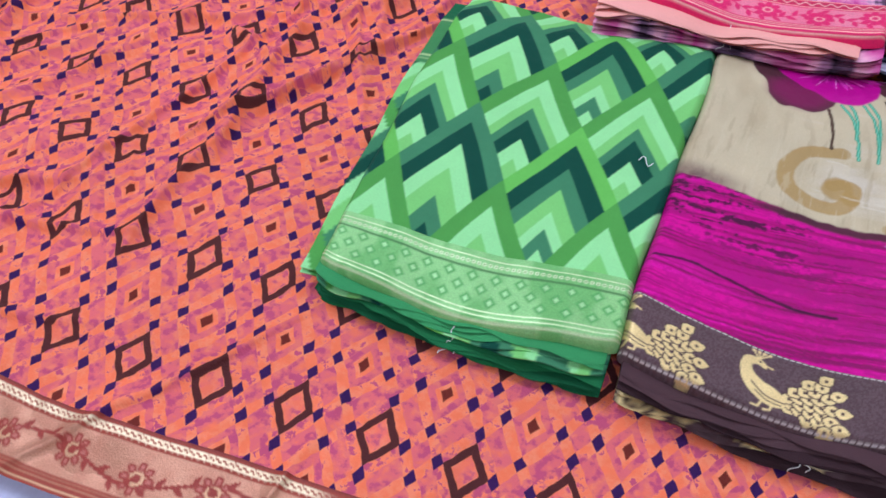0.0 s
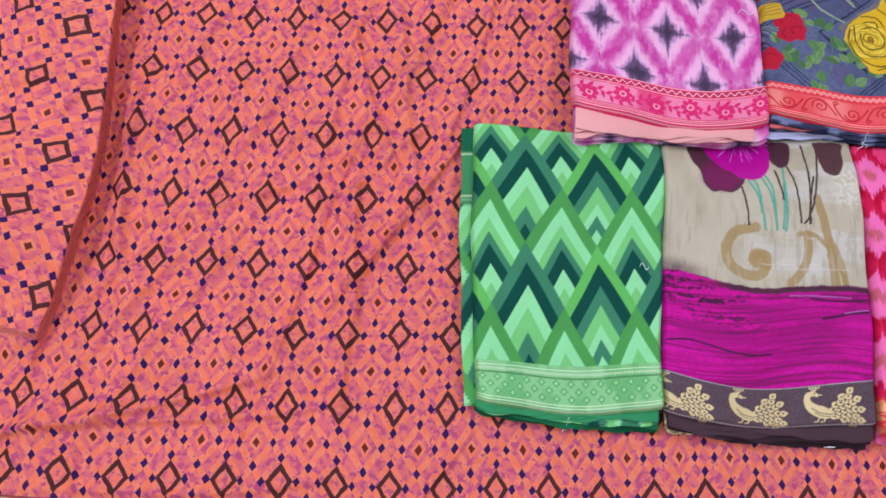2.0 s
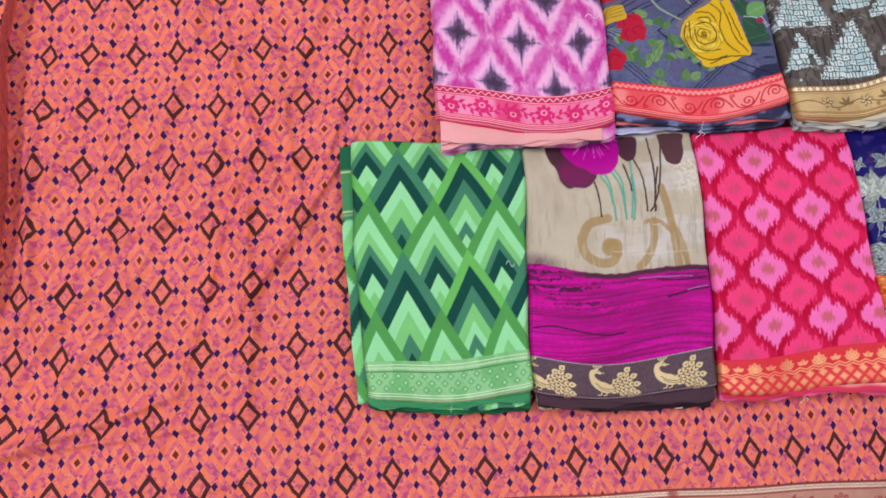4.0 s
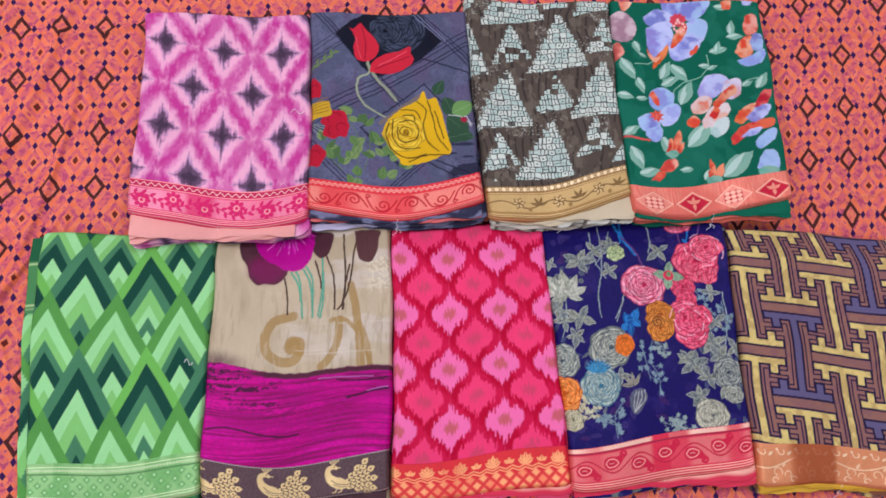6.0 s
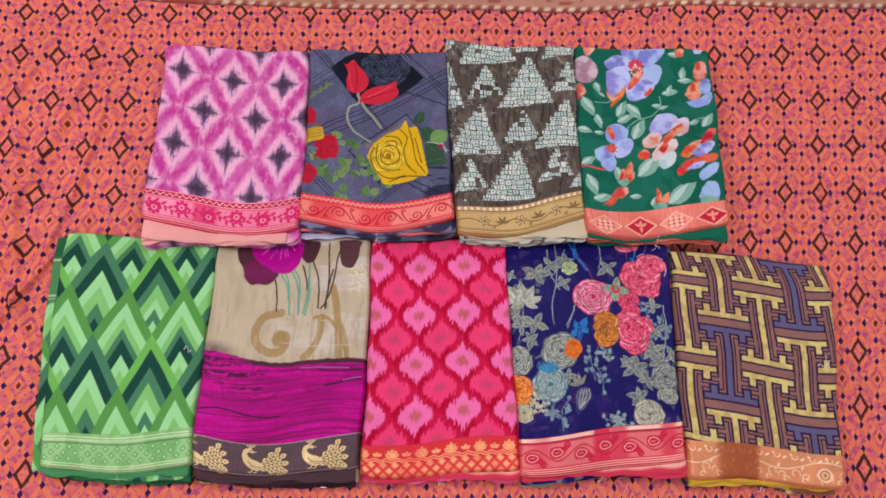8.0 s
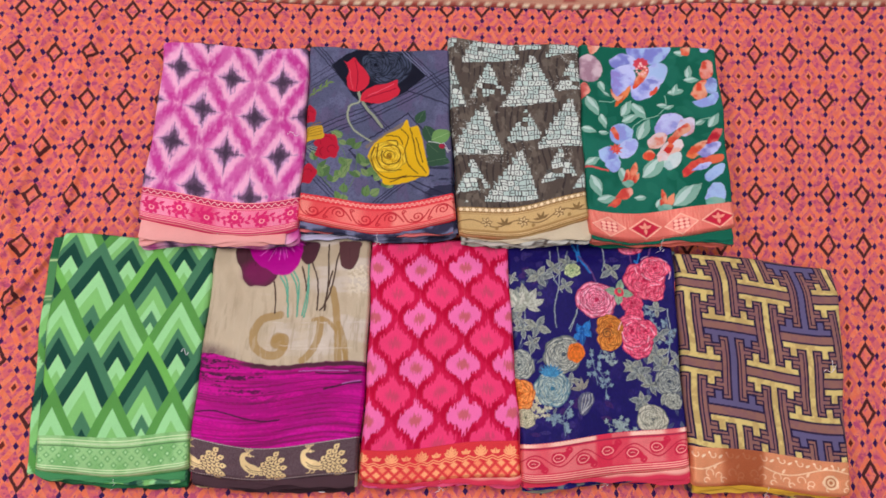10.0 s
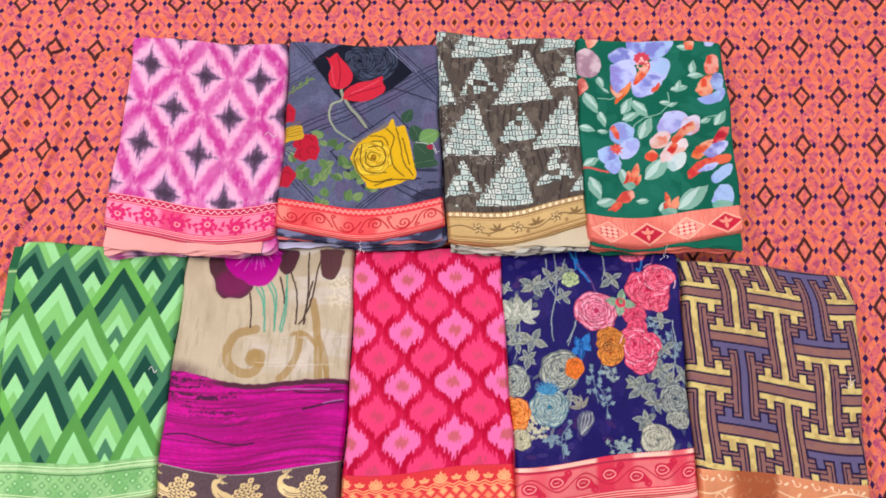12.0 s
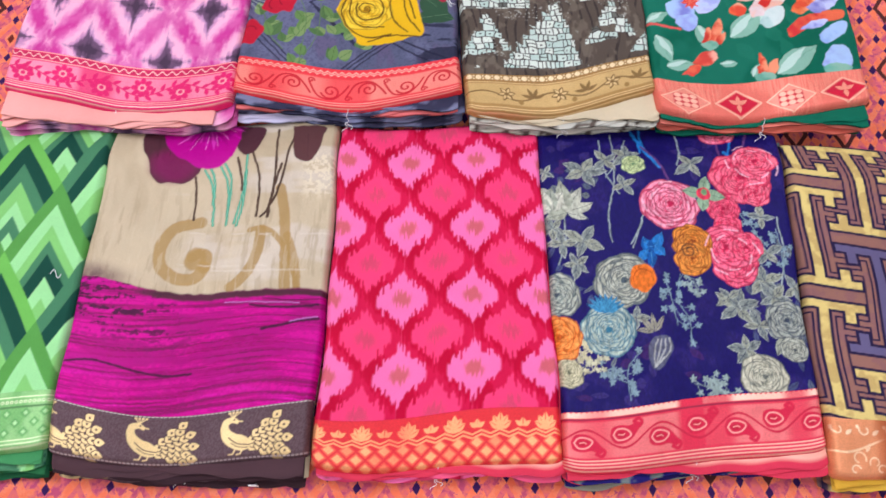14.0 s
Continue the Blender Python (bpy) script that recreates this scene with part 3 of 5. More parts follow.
def dark_under(X, Y):
    """Slate cloth with black brushed stripes, as the folds below show it."""
    c = mix(flat((54, 54, 76), X), lin((120, 124, 150)), smooth(0.5, 0.6, fbm(X * 60, Y * 160, 3)))
    return rgba(c, np.zeros_like(X))


def navy_under(X, Y):
    c = mix(flat((34, 26, 100), X), lin((112, 124, 120)), smooth(0.5, 0.62, fbm(X * 90, Y * 90, 3)))
    red = smooth(0.272, 0.276, Y) * smooth(0.334, 0.33, Y)
    c = mix(c, lin((212, 44, 70)), red)
    return rgba(mix(c, lin((246, 150, 130)), red * (np.sin(Y * 900) > 0.2)), red * 0.4)


def front_lines(b, ys, rgb, wide=0.9, zari=0.7):
    for y in ys:
        b.all(smooth(wide / 2 + 0.4, wide / 2 - 0.3, np.abs(b.y - y)), rgb, zari)


def patches(b, period, seed):
    """Stretches along a border where the metal thread is left out."""
    n = vnoise(b.x / period + seed, np.zeros_like(b.x) + seed * 3.7)
    return smooth(0.6, 0.85, n) * 0.8


def green_border(X, Y):
    b = Brush(X, Y, (120, 186, 104))
    b.all(0.55 * smooth(0.35, 0.6, fbm(b.x / 14, b.y / 40, 2)), (168, 216, 144), 0.5)
    for k in range(-1, 14):
        for j in range(3):
            cx, cy = 9 + 18 * k + 9 * (j % 2), 18 + 9 * j
            b.poly([(cx - 5, cy), (cx, cy - 5), (cx + 5, cy), (cx, cy + 5)], (102, 172, 92), 1.0)
            b.poly([(cx - 2.4, cy), (cx, cy - 2.4), (cx + 2.4, cy), (cx, cy + 2.4)], (170, 218, 150), 0.6, 0.4)
    b.all(smooth(1.6, 0.6, np.abs(b.y - 42)) * 0.8, (70, 120, 62))
    for k in range(60):
        b.ell(3 + 4.3 * k, 47, 1.6, 1.6, (226, 236, 190), zari=0.6)
        b.ell(3 + 4.3 * k, 47, 0.8, 0.8, (120, 170, 90))
    front_lines(b, (4, 7.5, 11, 51.5), (222, 236, 184))
    return b.done()


# beige and magenta
def poppy_print(X, Y):
    b = Brush(X, Y, (200, 184, 150))
    b.roughen(1.8)
    x, y = b.x, b.y
    b.all(0.55 * smooth(0.45, 0.7, fbm(x / 22 + 3, y / 70, 3)), (182, 164, 130))
    b.all(0.6 * smooth(0.5, 0.72, fbm(x / 60 + 13, y / 20 + 5, 3)) * smooth(60, 130, x), (216, 206, 188))
    b.all(0.5 * smooth(0.55, 0.7, fbm(x / 4 + 31, y / 26, 3)) * smooth(330, 250, y), (172, 154, 122))
    speckle = smooth(0.48, 0.58, fbm(x / 3.4, y / 3.4, 3))
    b.all(speckle * smooth(208, 224, x) * smooth(275, 296, y) * smooth(346, 330, y) * 0.75, (228, 216, 184))
    tan = (170, 138, 80)
    b.stroke(curve([(113, 256), (87, 249), (77, 228), (82, 205), (99, 193), (117, 193), (125, 205)]), 13, tan, 1.0, fade=0.85)
    b.stroke(curve([(125, 205), (126, 217), (119, 221), (112, 217)]), 12, tan, 1.0, fade=0.85)
    b.ell(115, 215, 11, 13, tan, 0, soft=1.5, fade=0.85)
    b.stroke(curve([(177, 245), (177, 219), (168, 196), (154, 182)]), 11, tan, 0.8, fade=0.85)
    b.stroke(curve([(165, 245), (182, 246), (201, 229), (215, 202), (221, 179)]), 6, tan, 0.8, fade=0.85)
    b.stroke(curve([(192, 294), (199, 260), (206, 218), (209, 179)]), 11, tan, 0.8, fade=0.85)
    b.stroke(curve([(205, 239), (217, 209), (221, 179)]), 8, tan, 0.8, fade=0.8)
    for yy in (243, 207, 202):
        b.all(smooth(1.4, 0.5, np.abs(y - yy - 3 * np.sin(x / 40))) * smooth(0.42, 0.6, vnoise(x / 14, y * 0 + yy)) * smooth(90, 110, x) * 0.35, (222, 214, 196))
    b.all(smooth(0.6, 0.7, fbm(x / 3 + 50, y / 30, 3)) * smooth(300, 240, y) * 0.3, (210, 196, 164))
    green, brown = (52, 146, 112), (78, 58, 46)
    for pts in ([(109, 320), (119, 298), (125, 253)], [(115, 323), (121, 303), (121, 278)], [(126, 324), (135, 300), (139, 252)], [(130, 327), (138, 307), (138, 263)], [(154, 365), (153, 312), (147, 254)], [(154, 318), (153, 276), (150, 251)]):
        b.stroke(curve(pts), 2.6, green)
        b.stroke(curve(pts), 0.9, (126, 196, 166))
    for pts in ([(99, 312), (103, 285), (104, 260)], [(143, 335), (149, 311), (150, 294)], [(157, 347), (168, 310), (169, 261)], [(184, 373), (186, 321), (180, 260)], [(204, 366), (192, 304), (181, 271), (173, 260)], [(192, 324), (184, 292), (181, 260)]):
        b.stroke(curve(pts), 2.6, brown)
    dark = (82, 46, 54)
    b.poly(curve([(31, 377), (38, 345), (47, 329), (51, 311), (60, 302), (72, 304), (87, 304), (99, 314), (107, 333), (100, 383), (31, 377)], 50), dark, 0.8)
    b.ell(75, 327, 26, 22, (128, 24, 84), 20, soft=8, fade=0.75)
    b.poly(curve([(130, 382), (140, 351), (151, 338), (161, 343), (167, 357), (167, 378), (130, 382)], 30), dark, 0.8)
    b.poly(curve([(200, 378), (205, 339), (210, 329), (223, 327), (232, 341), (236, 366), (235, 378), (200, 378)], 30), (92, 58, 58), 0.8)
    for px, py in ((52, 369), (65, 371), (218, 366)):
        b.stroke([(px, py), (px + 3, py - 34)], 0.8, (60, 30, 40), 0.6, fade=0.5)
    b.poly(curve([(51, 382), (61, 354), (76, 338), (87, 333), (101, 324), (117, 322), (131, 330), (140, 351), (132, 384), (51, 382)], 60), (186, 10, 138), 1.2)
    cx, cy = (105, 393)
    for k in range(26):
        a = 190 + k * 6.6
        b.leaf(cx, cy, 42 + 7 * math.sin(k * 2.3), 6.4, a, ((208, 22, 164), (172, 8, 128), (222, 60, 184), (190, 12, 146))[k % 4], (240, 140, 214) if k % 3 == 0 else None, fade=0.85)
    # magenta half, brushed across
    top = np.interp(x, [-11, 17, 52, 90, 126, 163, 242], [192, 191, 185, 178, 176, 177, 180])
    top = top + 3 * (fbm(x / 12, y * 0 + 2, 3) - 0.5)
    mag = smooth(0.8, -0.8, y - top)
    dd = top - y
    wav = y + 7 * np.sin(x / 52 + 0.6) * smooth(0, 60, dd)
    streak, flow = fbm(x / 90 + 5, wav / 2.0, 4), fbm(x / 60 + 9, wav / 8, 4)
    fine = fbm(x / 3.2, y / 2.6, 3)
    col = mix(flat((208, 6, 142), X), lin((228, 16, 168)), smooth(0.45, 0.65, flow))
    col = mix(col, lin((150, 2, 92)), smooth(0.45, 0.62, streak) * 0.7)
    col = mix(col, lin((150, 4, 96)), smooth(70, 20, np.abs(dd - 52)) * smooth(0.4, 0.55, flow) * 0.7)
    col = mix(col, lin((176, 6, 124)), smooth(0.5, 0.6, fine) * 0.5)
    col = mix(col, lin((78, 18, 60)), smooth(0.5, 0.62, fbm(x / 30, wav / 3 + 30, 4) * 0.62 + fine * 0.38) * smooth(48, 14, np.abs(dd - 26)) * smooth(175, 60, x))
    col = mix(col, lin((84, 22, 62)), smooth(0.62, 0.7, streak) * 0.45)
    b.all(mag, col)
    b.all(smooth(22, 0, y - top) * (1 - mag) * smooth(80, 10, x) * (0.5 + 0.5 * fbm(x / 5, y / 5, 3)), (92, 56, 66))
    b.all(smooth(5.5, 2.0, np.abs(dd - 3.5)) * smooth(40, 90, x) * 0.95, (74, 40, 50))
    for pts, wd in (([(5, 100), (36, 103), (76, 96), (104, 92), (129, 94)], 2.4), ([(190, 137), (208, 141), (226, 146), (245, 149)], 3.0), ([(176, 162), (213, 159), (244, 164)], 2.6), ([(188, 169), (218, 167), (244, 170)], 1.2)):
        b.stroke(curve(pts), wd, (72, 18, 56), 0.8)
    for pts in ([(217, 145), (232, 149), (244, 151)], [(151, 166), (188, 165), (225, 164)]):
        b.stroke(curve(pts), 1.0, (190, 120, 190), 0.6)
    return b.done()


def peacock(b, x, y, s, gold, ground):
    z = 0.8
    P = lambda pts: [(x + s * px, y + s * py) for px, py in pts]
    for ring, (r, n) in enumerate(((7, 3), (12, 4), (17, 5), (22, 6), (27, 5), (32, 4))):
        for k in range(n):
            a = -24 + 78 * (k + 0.5 * (ring % 2)) / n
            px, py = x + s * (-3 + r * math.cos(math.radians(a))), y + s * (-10 + r * math.sin(math.radians(a)))
            b.leaf(px - 4.2 * s * math.cos(math.radians(a)), py - 4.2 * s * math.sin(math.radians(a)), 10.4 * s, 8.4 * s, a, ground)
            b.leaf(px - 3.4 * s * math.cos(math.radians(a)), py - 3.4 * s * math.sin(math.radians(a)), 9.0 * s, 7.0 * s, a, gold, zari=z)
            b.ell(px + 0.4 * s, py + 0.2 * s, 0.9 * s, 1.1 * s, ground, soft=0.4)
    b.ell(x - 7 * s, y - 8 * s, 10 * s, 6.4 * s, gold, -28, zari=z)
    b.poly(P(curve([(-22, 6), (-20, 13), (-14, 15), (-9, 12), (-9, 8.5), (-13, 10), (-16, 8), (-14, 3), (-6, -4), (-12, -12), (-20, -4), (-22, 6)], 40)), gold, 0.5, z)
    b.ell(x - 12 * s, y + 12.4 * s, 0.8 * s, 0.8 * s, ground)
    b.stroke(P([(-9, 11), (-5.5, 10)]), 1.1 * s, gold, zari=z)
    for k in range(4):
        b.stroke(P([(-13, 14), (-16 + 2.8 * k, 19)]), 0.8 * s, gold, zari=z)
        b.ell(x + (-16 + 2.8 * k) * s, y + 19 * s, 1.0 * s, 1.0 * s, gold, zari=z)
    b.stroke(P(curve([(-15, -3), (-8, -9), (2, -11)], 12)), 0.9 * s, ground)
    b.stroke(P(curve([(-13, -8), (-7, -12), (0, -13)], 12)), 0.7 * s, ground)
    b.stroke(P([(-9, -13), (-11, -18), (-14, -18)]), 1.2 * s, gold, zari=z)
    b.stroke(P([(-4, -14), (-5, -18), (-8, -18.5)]), 1.2 * s, gold, zari=z)


def peacock_border(X, Y):
    b = Brush(X, Y, (84, 60, 64))
    b.all(0.4 * smooth(0.4, 0.6, vnoise(b.x * 1.2, b.y * 0.8)), (112, 90, 92), 0.2)
    gold = (222, 196, 136)
    for px in (16, 105, 194):
        peacock(b, px, 30, 1.25, gold, (74, 50, 54))
    for y in (3, 56):
        b.all(smooth(0.9, 0.3, np.abs(b.y - y)) * (np.mod(b.x, 4) < 2.4), (206, 194, 186), 0.4)
    return b.done()


# pink ogee ikat
def ogee_print(X, Y):
    total = 0
    for ox, oy in ((-0.25, -0.2), (0.25, 0.2)):
        x, y = X * 1000 + ox, Y * 1000 + oy
        col_noise = vnoise(np.floor(x / 1.6) * 7.3, y / 60 + 3)
        jag = (col_noise - 0.5) * 14
        yy = y + jag * 0.9
        h, k = x / 100, yy / 100
        a = -0.112 + 1.403 * h + 0.058 * k - 0.021 * h * h - 0.014 * h * k - 0.025 * k * k
        bb = -4.145 - 0.077 * h + 1.271 * k - 0.009 * h * h + 0.036 * h * k - 0.012 * k * k
        ca, cb = a - np.round(a), bb - np.round(bb)
        da, db = (a + 0.5) - np.round(a + 0.5), (bb + 0.5) - np.round(bb + 0.5)
        ky, hw = [0, 0.07, 0.15, 0.21, 0.3, 0.40], [0.37, 0.365, 0.28, 0.165, 0.075, 0.0]
        f1 = np.interp(np.abs(cb), ky, hw) - np.abs(ca)
        f2 = np.interp(np.abs(db), ky, hw) - np.abs(da)
        base = mix(flat((200, 8, 56), X), lin((216, 26, 76)), smooth(-0.12, 0.12, np.sin(2 * np.pi * (a + bb))) * 0.75)
        base = mix(base, lin((184, 2, 46)), smooth(0.0, 0.9, -np.sin(2 * np.pi * (a + bb))) * 0.5)
        base = mix(base, lin((252, 116, 172)), smooth(-0.012, 0.03, f1))
        base = mix(base, lin((248, 66, 116)), smooth(-0.012, 0.03, f2))
        s1, s2 = np.hypot(ca / 0.155, (cb - jag * 0.002) / 0.115), np.hypot(da / 0.17, db / 0.11)
        base = mix(base, lin((206, 96, 98)), smooth(1.1, 0.6, s1) * 0.9)
        base = mix(base, lin((206, 74, 98)), smooth(1.2, 0.4, s2) * 0.7)
        total = total + base
    return rgba(total / 2, np.zeros_like(X))


def ogee_border(X, Y):
    b = Brush(X, Y, (228, 46, 52))
    gold, line = (250, 168, 112), (214, 40, 44)
    dull = patches(b, 46, 2.2)
    # two and a half rows of lozenges
    for j in range(3):
        for k in range(-1, 16):
            cx, cy = 17.6 * k + 8.8 * (j % 2), 4 + 9.5 * j
            b.poly([(cx - 7.6, cy), (cx, cy - 7.8), (cx + 7.6, cy), (cx, cy + 7.8)], (238, 96, 74), 0.5, 0.4)
            b.poly([(cx - 5.4, cy), (cx, cy - 5.2), (cx + 5.4, cy), (cx, cy + 5.2)], gold if (k + j) % 4 else (246, 140, 96), 0.5, 0.65)
    zig = 4 * np.abs(np.mod((b.x - 4.4) / 8.8, 2) - 1)
    for o in (27, 31):
        b.all(smooth(1.3, 0.6, np.abs(b.y - o - zig)), gold, 0.6)
    for k in range(-1, 6):
        cx = 48 + 44.3 * k
        for an, ln in ((90, 17), (62, 15), (118, 15), (34, 13), (146, 13)):
            b.leaf(cx, 36, ln, 7.5, an, gold, line, zari=0.65)
        b.ell(cx, 37, 4.5, 3, gold, zari=0.65)
        b.leaf(cx + 22, 38, 9, 6, 90, gold, line, zari=0.65)
        for an in (35, 145):
            b.leaf(cx + 22, 38, 9, 5, an, gold, zari=0.65)
    b.all(smooth(55.5, 56, b.y), (222, 40, 58))
    b.all(dull * 0.5, (228, 44, 54), 0.25)
    return b.done()


# navy floral
def navy_print(X, Y):
    b = Brush(X, Y, (25, 17, 90))
    b.roughen(2.6)
    x, y = b.x, b.y
    b.all(0.55 * smooth(0.5, 0.65, fbm(x / 26, y / 26, 4)), (46, 34, 104))
    rs = random.Random(77)
    for k in range(34):
        cx, cy = rs.choice(((122, 104), (83, 95), (44, 86), (52, 338), (151, 353)))
        b.leaf(cx + rs.uniform(-38, 38), cy + rs.uniform(-26, 26), rs.uniform(12, 20), rs.uniform(7, 11), rs.uniform(0, 360), (66, 54, 116) if k % 3 else (74, 36, 92), (44, 32, 96), fade=0.55)
    sage, sage_d, sage_l = (150, 156, 136), (72, 82, 92), (190, 194, 172)
    pale, ice = (146, 166, 158), (126, 152, 158)

    def cluster(px, py, n, long, rgb, seed, wide=0.42, span=360, turn=0):
        """A sprig of veined leaves round one stalk, each with a pale rim."""
        rq = random.Random(seed)
        for k in range(n):
            a = turn + span * k / n + rq.uniform(-12, 12)
            ln = long * rq.uniform(0.75, 1.1)
            b.leaf(px, py, ln + 1.0, ln * wide + 1.2, a, (176, 184, 168))
            b.leaf(px, py, ln, ln * wide, a, rgb if k % 2 else (128, 138, 130), (60, 66, 88))
            for s in (-1, 1):
                b.stroke([(px + ln * 0.35 * math.cos(math.radians(a)), py + ln * 0.35 * math.sin(math.radians(a))), (px + ln * 0.6 * math.cos(math.radians(a + 14 * s)), py + ln * 0.6 * math.sin(math.radians(a + 14 * s)))], 0.6, (70, 78, 92), 0.4)

    def spray(pts, rgb, seed, n=11, reach=11, star=4.2):
        """A loose stem with forking twigs and four-petalled stars."""
        rq = random.Random(seed)
        line = curve(pts, 24)
        b.stroke(line, 0.9, rgb)
        for k in range(n):
            x0, y0 = line[int(23 * (0.12 + 0.86 * k / n))]
            a = math.radians(rq.uniform(0, 360))
            d = reach * rq.uniform(0.4, 1.0)
            x1, y1 = x0 + d * math.cos(a), y0 + d * math.sin(a)
            b.stroke([(x0, y0), (x1, y1)], 0.6, rgb, 0.4)
            turn = rq.uniform(0, 90)
            for q in range(5):
                b.leaf(x1, y1, star * rq.uniform(0.8, 1.2), star * 0.55, turn + 72 * q, rgb)

    for k in range(70):
        px, py = (rs.uniform(-4, 56), rs.uniform(90, 330)) if k % 2 else (rs.uniform(196, 266), rs.uniform(80, 240))
        b.leaf(px, py, rs.uniform(9, 18), rs.uniform(4, 8), rs.uniform(0, 360), ((92, 104, 116), (116, 126, 120), (74, 84, 116))[k % 3], (48, 48, 92), fade=0.85)
    # stems and sprays
    for pts in ([(81, 382), (80, 314), (69, 270), (69, 240)], [(67, 374), (71, 329), (85, 298)], [(96, 373), (85, 341), (72, 320)], [(21, 278), (21, 250), (11, 215)], [(111, 281), (101, 257), (88, 236)], [(105, 267), (96, 246), (90, 232)], [(151, 381), (152, 353), (148, 333)], [(245, 273), (247, 230), (238, 180)]):
        b.stroke(curve(pts), 1.5, (150, 164, 160))
    for k, (pts, rgb) in enumerate((([(136, 198), (131, 171), (139, 148), (138, 122)], ice), ([(144, 195), (152, 185), (154, 178)], pale), ([(120, 192), (125, 168), (127, 142)], ice), ([(84, 116), (68, 99), (68, 69)], ice), ([(56, 104), (46, 98), (75, 83)], ice), ([(135, 81), (156, 74), (181, 69)], pale), ([(156, 65), (160, 81), (153, 87)], pale), ([(202, 281), (212, 267), (220, 257)], ice), ([(219, 249), (225, 228), (218, 199)], ice), ([(243, 259), (244, 229), (245, 201)], ice), ([(38, 130), (23, 117), (15, 99)], (196, 190, 150)), ([(43, 123), (37, 105), (30, 99)], (190, 190, 156)))):
        spray(pts, rgb, k + 1)
    for k, (px, py, n, ln) in enumerate(((48, 328, 5, 24), (72, 342, 4, 18), (94, 350, 5, 20), (90, 309, 4, 15), (7, 324, 4, 13), (9, 256, 5, 17), (39, 243, 4, 22), (16, 239, 4, 18), (30, 216, 5, 17), (-6, 201, 4, 16), (162, 335, 4, 20), (192, 163, 5, 24), (185, 173, 4, 18), (223, 196, 5, 22), (231, 176, 5, 20), (194, 117, 5, 18), (211, 144, 4, 18), (235, 132, 4, 22), (229, 272, 4, 16), (229, 228, 4, 18), (85, 152, 4, 14), (255, 188, 4, 18))):
        cluster(px, py, n, ln, sage, 40 + k, 0.45, 360, 40 * k)
    for pts, wd in (([(105, 382), (117, 353), (130, 331)], 4.0), ([(113, 390), (114, 365), (124, 340)], 2.6), ([(199, 356), (207, 343), (201, 323)], 3.2), ([(103, 390), (109, 373), (111, 353)], 2.4), ([(211, 385), (204, 357), (197, 336)], 2.0)):
        b.stroke(curve(pts), wd, (34, 120, 190), 0.8)
    for pts in ([(192, 374), (194, 338), (191, 306)], [(113, 363), (130, 335), (138, 311)], [(226, 386), (218, 358), (213, 340)]):
        b.stroke(curve(pts), 2.2, (104, 62, 116), 0.9)
    for k in range(9):
        b.leaf(109 + 4 * math.sin(k * 2.1), 230 + 4 * math.cos(k * 1.7), 24 * (0.6 + 0.3 * math.sin(k * 1.3)), 11, 20 + 41 * k, (34, 116, 184) if k % 2 else (18, 84, 152), (70, 140, 190))
    # pale open flower
    for k, (an, ln) in enumerate(((60, 40), (95, 46), (130, 44), (165, 40), (20, 36), (200, 30), (-20, 26))):
        b.leaf(26, 276, ln * 0.88, ln * 0.38, an, (sage_l, (164, 170, 148))[k % 2], (100, 108, 104))
    for k in range(5):
        b.leaf(10, 277, 29, 14, 60 + 26 * k, ((200, 202, 180), (158, 166, 146))[k % 2], (98, 108, 104))
    # grey roses
    b.rose(77, 195, 32, sage, (62, 76, 84), sage_l, 6.2, 0.4)
    b.rose(7, 181, 24, (140, 158, 142), sage_d, sage_l, 4.4, 1.1)
    b.rose(56, 143, 28, (126, 156, 148), (44, 104, 128), (186, 200, 180), 5.0, 2.0)
    for k in range(9):
        b.leaf(55, 161, 22, 5, 20 + 16 * k, (64, 140, 176), (30, 90, 140))
    b.ell(97, 196, 14, 16, (228, 116, 34), wob=0.05)
    b.stroke(arc(97, 196, 10, 30, 200, 12), 1.4, (190, 84, 22))
    b.rose(241, 151, 22, (128, 140, 132), (56, 66, 84), (176, 182, 164), 4, 4.0)
    b.rose(207, 89, 24, (168, 170, 144), (92, 98, 92), (208, 206, 178), 3.4, 5.0)
    b.rose(243, 119, 14, (150, 156, 136), (70, 78, 84), sage_l, 3.4, 5.6)
    b.rose(9, 99, 15, (190, 184, 140), (110, 112, 90), (214, 208, 170), 3.4, 2.6)
    b.rose(5, 136, 24, (232, 122, 36), (184, 80, 24), (248, 164, 84), 3.0, 1.4)
    b.rose(102, 336, 13, (166, 186, 120), (92, 124, 90), (206, 216, 160), 2.4, 3)
    # bud
    b.poly(curve([(93, 122), (101, 131), (114, 131), (118, 120), (109, 105), (99, 96), (92, 106), (93, 122)], 30), (88, 92, 112), 0.8)
    for k in range(4):
        b.stroke(curve([(97, 100), (117.3 + 0.644 * (1140 + 8 * k - 1170), 116), (119.3 + 0.644 * (1146 + 6 * k - 1170), 128)]), 1.6, (170, 174, 168), 0.6)
    for k in range(4):
        b.leaf(102, 137, 20, 6, 50 + 40 * k, (150, 148, 128), (70, 70, 92))
    # pink roses
    pink, pink_d, pink_l = (230, 62, 98), (176, 26, 66), (252, 146, 168)
    b.rose(193, 392, 24, pink, pink_d, pink_l, 3.0, 0.9)
    b.rose(213, 322, 33, (226, 54, 88), pink_d, (248, 120, 142), 3.2, 1.9)
    b.rose(229, 345, 23, (230, 60, 92), pink_d, (250, 130, 150), 2.8, 2.9)
    b.rose(226, 302, 17, (228, 56, 90), pink_d, (250, 130, 150), 2.4, 0.5)
    b.rose(191, 280, 18, (214, 48, 84), pink_d, (240, 104, 130), 3.6, 2.2)
